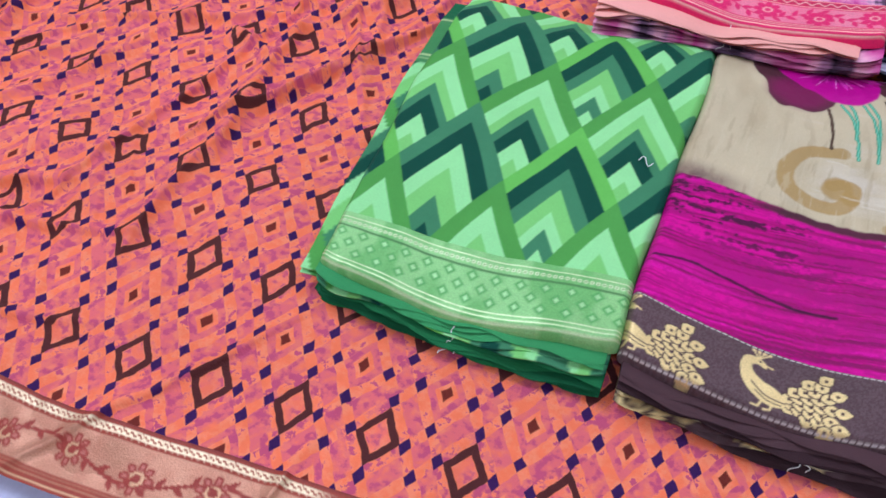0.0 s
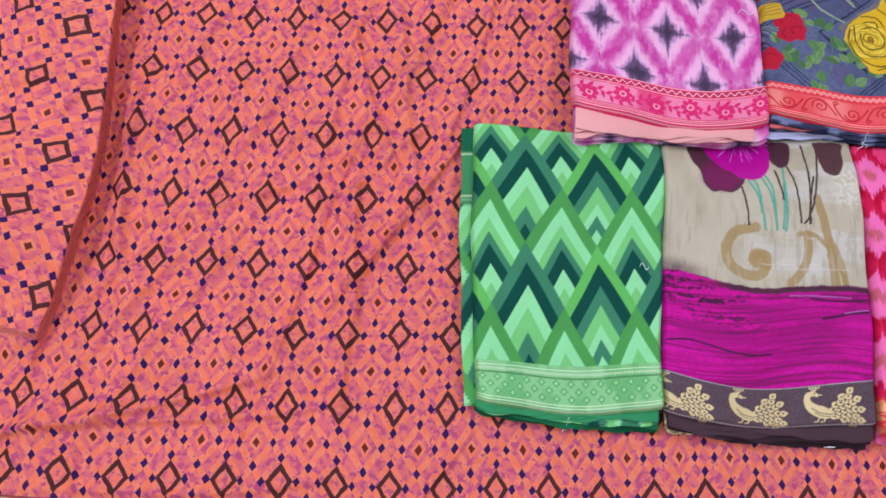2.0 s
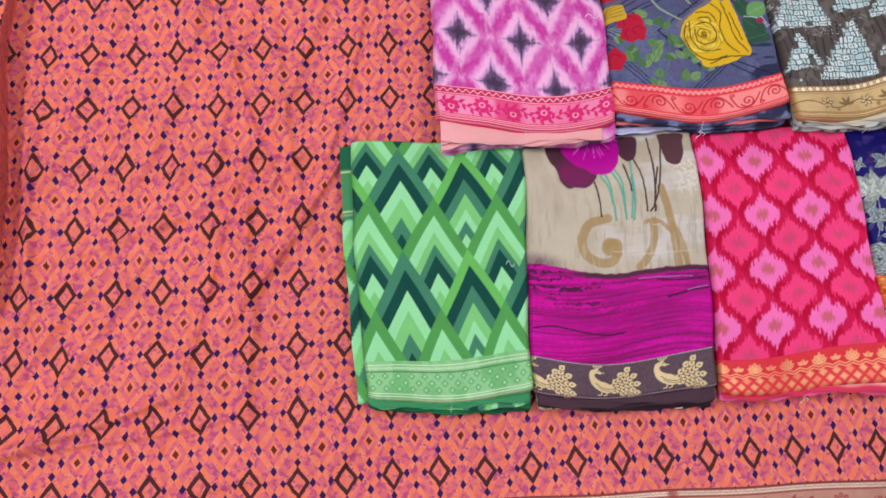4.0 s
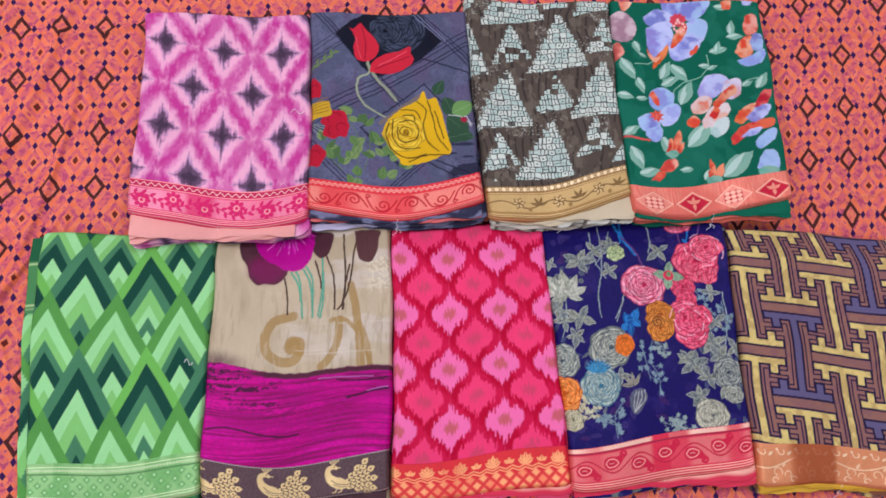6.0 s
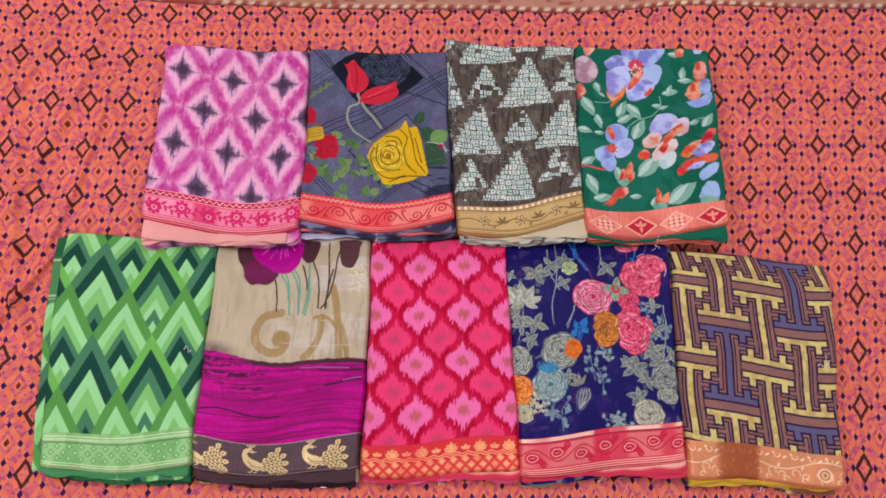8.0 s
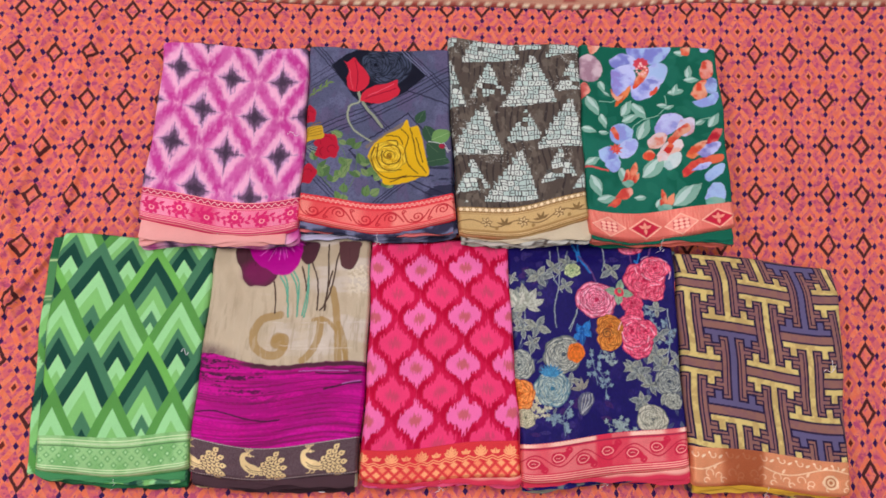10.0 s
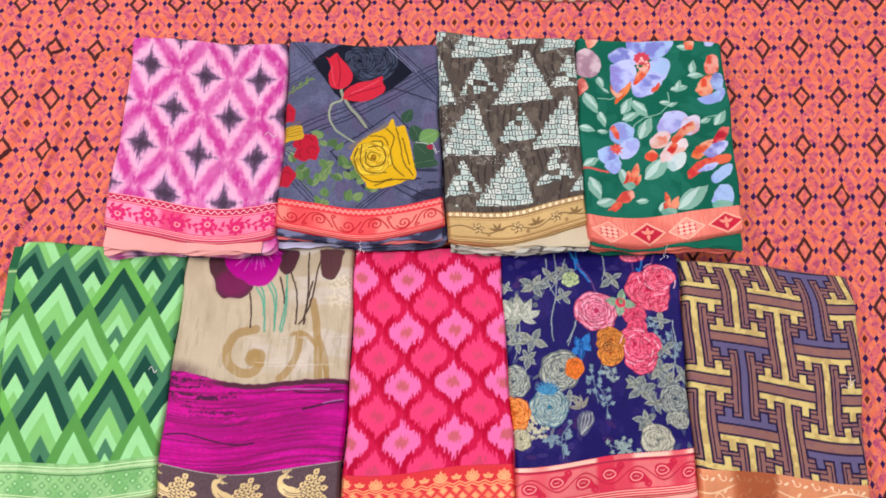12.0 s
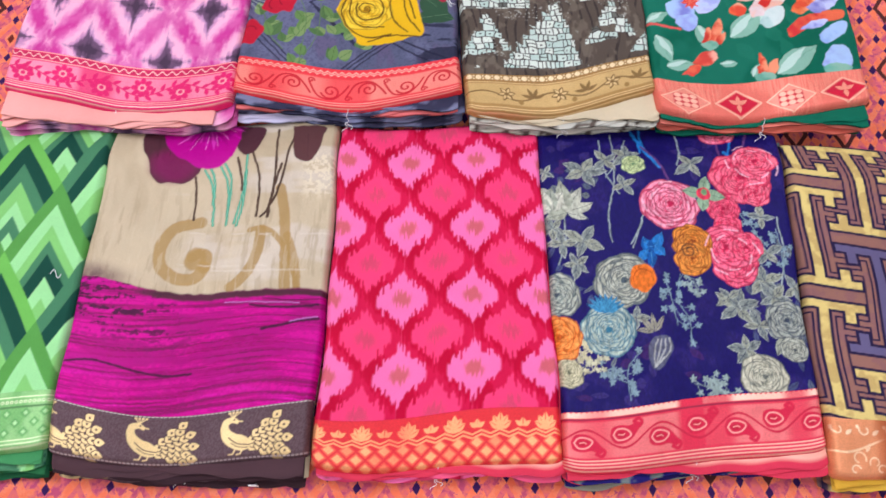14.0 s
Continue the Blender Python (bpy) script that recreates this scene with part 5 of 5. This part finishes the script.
    b.all(inside * white, tone)
    spot = smooth(0.74, 0.8, vnoise(x / 2.4 + 7, y / 2.4 + 2)) * smooth(0.55, 0.65, fbm(x / 30 + 8, y / 30, 2))
    b.all(spot * 0.7, (170, 172, 158))
    return b.done()


def gold_border(X, Y):
    b = Brush(X, Y, (170, 132, 72))
    b.all(smooth(12, 14, b.y) * smooth(44, 42, b.y) * 0.8, (206, 174, 112), 0.6)
    b.all(smooth(1.5, 0.8, np.abs(b.y - 26 - 6 * np.sin(b.x / 12.5))) * 0.9, (124, 94, 48))
    for k in range(5):
        cx, cy = 46 + 62 * k, 28
        for p in range(6):
            b.leaf(cx, cy, 11, 6, p * 60 + 10, (124, 94, 48))
            b.leaf(cx + 2 * math.cos(p), cy + 2 * math.sin(p), 7, 3, p * 60 + 10, (214, 184, 124), zari=0.6)
        for p in range(4):
            b.leaf(cx + 31, 25, 15, 4.5, 20 + p * 48, (130, 100, 52))
        b.ell(cx + 16, 18, 3, 3.4, (156, 122, 64))
    b.all(smooth(45, 46, b.y), (156, 118, 62))
    for k in range(22):
        b.ell(6 + 10.5 * k, 52, 3.4, 3.4, (236, 214, 166), zari=0.7)
        b.ell(11.2 + 10.5 * k, 54, 1.1, 1.1, (236, 214, 166), zari=0.7)
        b.ell(11.2 + 10.5 * k, 50, 1.1, 1.1, (236, 214, 166), zari=0.7)
    front_lines(b, (2, 5, 8, 45), (230, 198, 138))
    return b.done()


# green floral
def floral_print(X, Y):
    b = Brush(X, Y, (4, 98, 74))
    b.roughen(3.4)
    x, y = b.x, b.y
    b.all(0.6 * smooth(0.48, 0.66, fbm(x / 40, y / 40, 3)), (26, 116, 92))
    rs = random.Random(3)
    for k in range(22):
        b.leaf(rs.uniform(0, 250), rs.uniform(50, 380), rs.uniform(26, 44), rs.uniform(12, 20), rs.uniform(0, 360), (30, 120, 94), fade=0.45)
    pale, pale_v = (134, 182, 158), (98, 152, 130)
    for pts in ([(30, 260), (52, 260), (69, 274)], [(80, 194), (98, 220), (133, 231)], [(189, 212), (207, 224), (229, 230)], [(146, 272), (146, 250), (133, 234)], [(78, 194), (76, 210), (72, 231)]):
        b.stroke(curve(pts), 1.8, (132, 186, 158))
    leaves = ((34, 303, 39, 280), (39, 280, 48, 272), (9, 268, 27, 233), (0, 205, 24, 197), (30, 197, 46, 196), (32, 233, 41, 208), (68, 231, 84, 261), (68, 220, 96, 233), (87, 258, 108, 228), (96, 183, 114, 221), (3, 132, 26, 147), (130, 253, 150, 250), (143, 245, 158, 250), (151, 277, 178, 281), (161, 276, 169, 294), (183, 303, 209, 306), (190, 308, 196, 333), (219, 209, 235, 236), (196, 213, 212, 221), (97, 110, 137, 145), (134, 126, 160, 162), (11, 113, 25, 76), (19, 66, 49, 73), (149, 54, 193, 91), (82, 73, 101, 72), (119, 53, 126, 70), (170, 363, 193, 358), (61, 130, 67, 101), (84, 101, 89, 119))
    for ax, ay, bx, by in leaves:
        ln = math.hypot(bx - ax, by - ay) * 1.12
        b.leaf(ax, ay, ln, ln * 0.46, math.degrees(math.atan2(by - ay, bx - ax)), pale, pale_v)
        b.leaf(ax, ay, ln * 0.8, ln * 0.18, math.degrees(math.atan2(by - ay, bx - ax)) + 8, (186, 216, 200))
    lav, lav_l, lav_d, ice = (150, 160, 220), (196, 204, 240), (118, 122, 196), (168, 198, 232)
    red, coral, peach = (218, 62, 46), (232, 108, 72), (238, 172, 136)

    def petal(pts, rgb, light, dark, seed=0):
        """A watercolour petal: washed from a dark to a light side, with a darker rim."""
        p = curve(pts + [pts[0]], 40)
        lo, hi = p.min(0), p.max(0)
        w = b.window(lo[0], hi[0], lo[1], hi[1])
        if w is None:
            return
        wash = fbm(b.x[w] / 16 + seed, b.y[w] / 16 + seed * 3, 3)
        side = (b.x[w] - lo[0]) / max(hi[0] - lo[0], 1) * 0.4 + (b.y[w] - lo[1]) / max(hi[1] - lo[1], 1) * 0.3
        col = mix(lin(rgb) * np.ones(wash.shape + (1,)), lin(light), smooth(0.4, 0.68, wash * 0.7 + side * 0.5))
        col = mix(col, lin(dark), smooth(0.5, 0.3, wash) * 0.7)
        keep = b.c[w].copy()
        b.poly(p, (1, 1, 1), 0.7)
        m = np.clip((b.c[w] - keep).sum(-1) / np.minimum(lin((1, 1, 1)) - keep, -1e-6).sum(-1), 0, 1)
        b.c[w] = mix(keep, col, m)

    # mauve flower at the fold
    petal([(1, 349), (21, 355), (39, 333), (34, 307), (12, 298), (-1, 312)], (190, 156, 164), (214, 190, 192), (160, 120, 134), 1)
    petal([(-4, 291), (10, 296), (16, 279), (2, 263), (-8, 264)], (222, 116, 100), (240, 160, 140), (196, 84, 76), 2)
    petal([(13, 376), (36, 381), (30, 364), (20, 357)], (232, 130, 104), (244, 190, 160), (212, 84, 66), 3)
    # large lavender flower
    petal([(83, 377), (157, 380), (163, 362), (137, 340), (105, 344), (87, 359)], lav, ice, lav_d, 4)
    petal([(52, 347), (76, 363), (101, 352), (104, 333), (82, 329), (57, 333)], (142, 154, 206), lav_l, lav_d, 5)
    petal([(56, 327), (86, 340), (99, 318), (87, 288), (65, 269), (54, 293)], lav, lav_l, (150, 130, 200), 6)
    petal([(109, 324), (138, 342), (157, 332), (148, 304), (126, 291), (104, 296)], lav_l, ice, lav, 7)
    petal([(89, 295), (116, 309), (142, 300), (124, 275), (101, 264), (88, 273)], lav, lav_l, lav_d, 8)
    petal([(99, 313), (119, 335), (123, 324), (108, 300), (92, 290)], (226, 96, 52), peach, red, 9)
    petal([(62, 271), (88, 297), (82, 277), (58, 251)], (218, 98, 44), (240, 140, 80), (190, 70, 30), 10)
    petal([(53, 288), (62, 273), (73, 276), (63, 262), (53, 273)], coral, peach, red, 11)
    petal([(121, 282), (135, 292), (130, 279), (119, 274)], coral, peach, red, 12)
    b.ell(110, 342, 13, 12, (216, 70, 84), wob=0.1, n=9, soft=1.2)
    for k in range(9):
        b.ell(122.9 + 0.872 * (1166 + 10 * math.cos(k * 0.7) - 1180), 198.3 - 0.986 * (68 + 9 * math.sin(k * 0.7) - 200), 2.4, 2.4, (250, 186, 176))
    b.ell(110, 342, 3, 3, (250, 200, 190))
    # blue flower
    petal([(51, 209), (68, 216), (87, 204), (83, 181), (64, 173), (48, 186)], (140, 166, 220), ice, (150, 150, 212), 13)
    petal([(61, 173), (82, 187), (95, 178), (87, 156), (68, 147), (58, 159)], lav_l, ice, lav, 14)
    petal([(28, 161), (45, 170), (59, 159), (59, 137), (40, 137), (28, 146)], lav, ice, lav_d, 15)
    petal([(37, 142), (60, 147), (61, 132), (50, 120), (38, 129)], (160, 178, 228), ice, lav, 16)
    petal([(49, 203), (56, 209), (64, 191), (60, 183)], coral, peach, red, 17)
    for k in range(8):
        b.leaf(57, 165, 12, 5, 45 * k + 10, (220, 72, 60), (246, 150, 120))
    b.stroke(curve([(4, 129), (23, 128), (40, 123)]), 3.2, (220, 90, 84), 0.8)
    # coral and lilac flower
    petal([(124, 208), (139, 231), (164, 234), (177, 219), (158, 197), (130, 184)], (170, 166, 222), lav_l, lav, 18)
    petal([(169, 221), (192, 226), (194, 201), (177, 187), (162, 197)], (206, 200, 226), (226, 220, 232), (226, 140, 130), 19)
    petal([(112, 181), (131, 197), (146, 188), (135, 167), (114, 165)], (226, 180, 160), (232, 206, 200), coral, 20)
    petal([(124, 150), (144, 175), (169, 181), (169, 162), (145, 143), (127, 138)], (222, 200, 196), (236, 220, 214), peach, 21)
    petal([(133, 128), (146, 149), (166, 154), (161, 132), (144, 121)], (166, 200, 192), (206, 222, 214), pale_v, 22)
    petal([(145, 179), (162, 199), (182, 215), (187, 201), (166, 185), (149, 169)], (222, 84, 52), peach, red, 23)
    petal([(137, 159), (149, 173), (155, 166), (145, 153)], red, coral, (196, 40, 40), 24)
    petal([(100, 152), (114, 161), (122, 152), (114, 141), (101, 146)], (230, 100, 60), peach, red, 25)
    # orange and blue flower at the side
    petal([(214, 326), (223, 347), (236, 348), (239, 326), (229, 310), (215, 311)], (228, 100, 72), (240, 170, 150), (206, 66, 50), 26)
    petal([(191, 274), (204, 297), (223, 307), (222, 279), (205, 262)], (228, 98, 54), peach, red, 27)
    petal([(219, 296), (231, 312), (243, 307), (236, 282), (222, 279)], (140, 150, 200), ice, (110, 120, 180), 28)
    petal([(192, 258), (217, 270), (240, 283), (234, 260), (209, 248)], (150, 176, 226), ice, lav, 29)
    # torn red flower
    petal([(175, 148), (187, 167), (213, 182), (212, 165), (186, 142)], (230, 116, 64), peach, red, 30)
    petal([(212, 175), (225, 202), (241, 209), (236, 189), (219, 166)], (206, 48, 60), (230, 110, 100), (176, 26, 44), 31)
    petal([(195, 155), (215, 174), (237, 182), (229, 161), (206, 146)], (150, 150, 206), lav_l, lav_d, 32)
    petal([(165, 119), (182, 136), (208, 148), (239, 158), (233, 141), (204, 132), (170, 107)], (214, 56, 56), coral, (186, 34, 46), 33)
    petal([(180, 119), (197, 133), (217, 139), (205, 124)], lav, lav_l, lav_d, 34)
    petal([(202, 112), (221, 132), (239, 138), (233, 119), (209, 101)], (150, 180, 228), ice, lav, 35)
    petal([(200, 67), (212, 94), (232, 99), (235, 69), (215, 60)], (150, 166, 218), ice, (110, 170, 160), 36)
    petal([(202, 64), (217, 72), (234, 65), (224, 53), (206, 52)], (96, 172, 150), pale, pale_v, 37)
    # buds
    for pts, k in (([(64, 101), (67, 118), (74, 125), (76, 110)], 1), ([(72, 103), (77, 124), (87, 139), (88, 119), (80, 103)], 2), ([(77, 101), (83, 112), (92, 117), (87, 102)], 3), ([(129, 57), (127, 74), (130, 86), (137, 71), (137, 55)], 4), ([(134, 53), (140, 69), (149, 76), (148, 57)], 5), ([(123, 65), (128, 68), (134, 55), (127, 55)], 6)):
        petal(pts, (222, 82, 54), (242, 150, 110), (190, 48, 44), 40 + k)
    petal([(49, 73), (60, 88), (76, 92), (79, 80), (66, 70)], (226, 92, 70), (244, 170, 146), (200, 60, 52), 50)
    petal([(36, 57), (50, 71), (60, 68), (49, 56)], (214, 84, 70), coral, red, 51)
    petal([(62, 101), (76, 106), (83, 99), (71, 92)], (120, 182, 156), pale, pale_v, 52)
    petal([(120, 54), (134, 58), (147, 52), (138, 44), (125, 45)], (110, 174, 150), pale, pale_v, 53)
    petal([(183, 371), (200, 376), (197, 358), (184, 358)], coral, peach, red, 54)
    petal([(217, 377), (236, 382), (232, 368), (219, 366)], lav, lav_l, lav_d, 55)
    return b.done()


def diamond_border(X, Y):
    b = Brush(X, Y, (226, 92, 78))
    b.all(0.35 + 0.4 * smooth(0.3, 0.6, vnoise(b.x / 1.1, b.y / 30)) * smooth(0.4, 0.6, vnoise(b.x / 30, b.y / 60)), (244, 150, 124), 0.55)
    line = (252, 196, 164)
    for k in range(5):
        cx, cy = 34 + 62 * k, 25
        b.poly([(cx - 28, cy), (cx, cy - 21), (cx + 28, cy), (cx, cy + 21)], (240, 146, 124), 0.6, 0.5)
        if k % 2:
            b.poly([(cx - 24, cy), (cx, cy - 18), (cx + 24, cy), (cx, cy + 18)], (206, 12, 50), 0.6)
            for an in (30, 90, 150, 270):
                b.leaf(cx, cy, 13, 6, an, (240, 150, 124), zari=0.5)
        else:
            b.poly([(cx - 14, cy - 11), (cx + 14, cy - 11), (cx + 14, cy + 11), (cx - 14, cy + 11)], (206, 40, 54), 0.6)
            for i in range(3):
                for j in range(3):
                    b.ell(cx - 9 + 9 * i, cy - 7.4 + 7.4 * j, 4.2, 3.4, (250, 184, 156), zari=0.5)
        b.stroke([(cx - 28, cy), (cx, cy - 21), (cx + 28, cy), (cx, cy + 21), (cx - 28, cy)], 1.4, line, zari=0.6)
    return b.done()


FINE = (green_under, navy_under)


# ---- the nine folded sarees ----
SAREES = {}


def F(rgb, front, side=(0.0, 0.0), print_of=None):
    return (print_of or solid(rgb), front, side)


SAREES["green"] = saree("folded saree with green chevron print and pale gold-green border", PACKS["green"], (2, 0, 6), (54, 58, 63), chevron_print, green_border,
      [F((44, 116, 66), (0.004, 0.012)), F((30, 92, 56), (0.006, 0.016), (-0.006, 0.0)), F((40, 110, 64), (0.008, 0.012)), F((36, 100, 60), (0.002, 0.008), (-0.019, 0.0), green_under), F((70, 150, 90), (0.003, 0.004), (-0.004, -0.002))], band="green and gold woven border")
SAREES["beige"] = saree("folded beige and magenta saree with peacock border, poppies printed", PACKS["beige"], (10, 6, 13), (63, 53, 68), poppy_print, peacock_border,
      [F((62, 42, 46), (0.002, 0.012)), F((70, 48, 52), (0.004, 0.002), (0, 0), lambda X, Y: peacock_border(X, Y + 0.012)), F((190, 174, 140), (-0.004, 0.004), (0.0, 0.004)), F((58, 38, 42), (0.006, 0.004)), F((80, 56, 60), (0.001, 0.002))], mat=SILKY, band="brown border woven with gold peacocks")
SAREES["ogee"] = saree("folded pink ikat saree with ogee print and red-gold border", PACKS["ogee"], (2, 2, 8), (48, 54, 63), ogee_print, ogee_border,
      [F((236, 76, 118), (0.002, 0.001)), F((228, 60, 104), (0.0, 0.003), (0.0, 0.006), ogee_print), F((244, 92, 130), (-0.001, 0.004), (0.0, 0.004)), F((232, 56, 80), (-0.001, 0.002), (0.0, 0.008), red_under)], band="red border woven with gold lozenges")
SAREES["navy"] = saree("folded navy saree with roses print and red paisley border", PACKS["navy"], (2, 2, 14), (59, 66, 79), navy_print, paisley_border,
      [F((150, 150, 130), (0.006, 0.003)), F((40, 30, 100), (0.006, 0.004)), F((226, 70, 92), (0.002, 0.006), (-0.004, 0.006), red_under), F((44, 32, 104), (0.003, 0.006), (0.0, 0.011), navy_under), F((230, 84, 100), (0.001, 0.006), (0, 0.004), red_under)], mat=SILKY, band="red border woven with paisleys")
SAREES["fret"] = saree("folded brown saree with yellow and purple fret print, copper border", PACKS["fret"], (0, 2, 2), (60, 55, 54), fret_print, copper_border,
      [F((120, 84, 80), (0.004, 0.003), (-0.008, 0.0), fret_print), F((150, 96, 70), (0.003, 0.002), (-0.004, 0.0)), F((222, 176, 60), (0.006, -0.004)), F((216, 168, 52), (0.004, -0.006))], band="copper woven border")
SAREES["shibori"] = saree("folded pink shibori-dyed saree with dark stars, rose-gold border", PACKS["shibori"], (36, 8, 10), (93, 66, 70), shibori_print, vine_border,
      [F((214, 160, 196), (0.006, 0.004), (0.0, 0.006), shibori_print), F((226, 150, 190), (0.004, 0.006), (0.0, 0.008), shibori_print), F((226, 150, 190), (0.002, 0.004), (0.0, 0.006), shibori_print), F((246, 172, 160), (0.004, 0.008), (0.0, -0.014))], band="pink border woven with gold vines")
SAREES["roses"] = saree("folded slate grey saree with yellow rose print, coral border", PACKS["roses"], (13, -2, 15), (62, 48, 64), roses_print, scroll_border,
      [F((60, 60, 80), (0.006, 0.008), (0.0, 0.006), dark_under), F((206, 202, 224), (0.010, -0.004), (0.0, -0.05)), F((48, 46, 66), (0.002, 0.008), (0.0, 0.008), dark_under), F((236, 120, 116), (0.0, 0.003)), F((54, 50, 70), (0.001, 0.002), (0, 0), dark_under)], band="coral border woven with scrolls")
SAREES["tri"] = saree("folded brown saree with white mosaic triangle print, gold border", PACKS["tri"], (0, 3, 28), (50, 58, 80), mosaic_print, gold_border,
      [F((150, 148, 136), (0.004, 0.006), (0, 0), chip_under), F((196, 190, 172), (0.003, 0.004), (0, 0.002), chip_under), F((206, 198, 180), (0.002, 0.010), (0.0, 0.006)), F((188, 180, 160), (0.0, 0.010), (0, 0.002), chip_under), F((214, 200, 164), (-0.002, 0.006), (0, 0.004))], band="antique gold woven border")
SAREES["gfloral"] = saree("folded green saree with lavender flower print, copper-pink border", PACKS["gfloral"], (3, -3, 18), (47, 46, 64), floral_print, diamond_border,
      [F((10, 96, 72), (0.004, 0.004)), F((230, 118, 96), (0.003, 0.008), (0.0, 0.004)), F((236, 130, 110), (0.0, 0.006)), F((8, 104, 78), (0.001, 0.006))], band="copper-pink border woven with red diamonds")


def loose_thread(root, pk, x, y, turns, long):
    """A frayed white thread lying on the folded cloth, x and y in mm from its front left corner."""
    k = np.linspace(0, 1, 22)
    u, v = (x / 1000 + long * (k - 0.5) * math.cos(turns)) / pk.w, (y / 1000 + long * (k - 0.5) * math.sin(turns) + 0.004 * np.sin(k * 7 + turns)) / pk.h
    px, py = pk.xy(u, v)
    z = pk.height(np.clip(u, 0.0, 1.0), v) + 0.0022 - 0.012 * smooth(0.97, 1.01, u)
    part("tie_thread", tube_mesh("tie_thread", np.stack([px, py, z], -1), 0.0004), THREAD, root, "frayed white thread end")


def paper_tag(root, pk, u, ahead, z):
    """A small white tag stuck to the front folds."""
    x, y = (float(q) for q in pk.xy(np.array(u), np.array(0.0)))
    me = box_mesh("tag", (x - 0.0042, y - ahead - 0.0012, z - 0.006), (x + 0.0042, y - ahead, z + 0.006), 0.0004)
    part("tag", me, THREAD, root, "small white paper tag")


for nm, x, y, turns, long in (("fret", 223, 198, 0.5, 0.022), ("fret", 227, 204, 1.7, 0.016), ("green", 206, 184, 2.9, 0.011), ("shibori", 234, 195, 3.0, 0.02), ("roses", 245, 152, 2.4, 0.02)):
    loose_thread(SAREES[nm], PACKS[nm], x, y, turns, long)
paper_tag(SAREES["beige"], PACKS["beige"], 0.79, 0.013, 0.016)


# ---- the orange cloth's border, then the cloth ----
def cloth_border_print(x, s):
    b = Brush(x + 1.6, s * 0.064, (158, 66, 50))
    v = b.y
    dull = smooth(0.88, 0.92, vnoise(b.x / 75 + 3.6, b.x * 0 + 8.7))
    b.all((1 - dull) * smooth(13, 14, v) * smooth(52, 51, v) * (0.75 + 0.25 * vnoise(b.x / 9, v / 9)), (200, 146, 118), 0.6)
    deep = (156, 62, 52)
    end = b.x.max()
    b.all(smooth(1.8, 1.1, np.abs(v - 33 - 9 * np.sin(b.x / 22))), deep)
    cx, k = 20.0, 0
    while cx < end and b.x[0, 1] - b.x[0, 0] < 3:
        cy = 33 + (3 if k % 2 else -3)
        for j in range(8):
            b.ell(cx + 9 * math.cos(j * 0.785), cy + 9 * math.sin(j * 0.785), 4.0, 3.0, deep, j * 45)
            b.ell(cx + 9 * math.cos(j * 0.785), cy + 9 * math.sin(j * 0.785), 2.2, 1.4, (190, 110, 96), j * 45)
        b.ell(cx, cy, 5.4, 5.4, (214, 170, 130), zari=0.6)
        b.ell(cx, cy, 3.4, 3.4, deep)
        cx, k = cx + 52, k + 1
    if b.x[0, 1] - b.x[0, 0] < 3:
        vine_leaves(b, 33, 9, 22, 11, 10, deep, end)
    for ph in (0.0, 2.1, 4.2):
        b.all((1 - dull) * smooth(1.2, 0.5, np.abs(v - 7 - 2.8 * np.sin(b.x / 2.3 + ph))), (236, 214, 176), 0.7)
    b.all((1 - dull) * smooth(0.8, 0.4, np.abs(v - 13)), (230, 200, 160), 0.7)
    for y in (54, 57, 60.5):
        b.all(smooth(0.8, 0.3, np.abs(v - y)), (220, 180, 136), 0.6)
    b.all(smooth(2.5, 0.5, v) * 0.8, (120, 44, 40))
    return b.done()


def cloth_border(near):
    step = 0.0013 if near else 0.006
    x, s = np.meshgrid(np.arange(-1.6, 1.6, step), np.linspace(0, 1, int(0.057 / step)))
    if near:
        y = Y_NEAR + edge_wave(x) - 0.057 * s
    else:
        y = Y_FAR + far_wave(x) + 0.057 * s
    z = ground(x, y) + 0.0006
    return grid_mesh("border", np.stack([x, y, z], -1), cloth_border_print(x, s))


sheet()
cloth = tagged(new("saree_cloth"), "orange printed saree cloth with copper zari border, spread open", "cloth")
part("field", cloth_field(), ORANGE_PRINT, cloth, "orange crepe printed with brown and indigo diamonds")
part("border", cloth_border(True), ZARI, cloth, "copper and gold woven zari border")
part("border", cloth_border(False), ZARI, cloth, "copper and gold woven zari border")
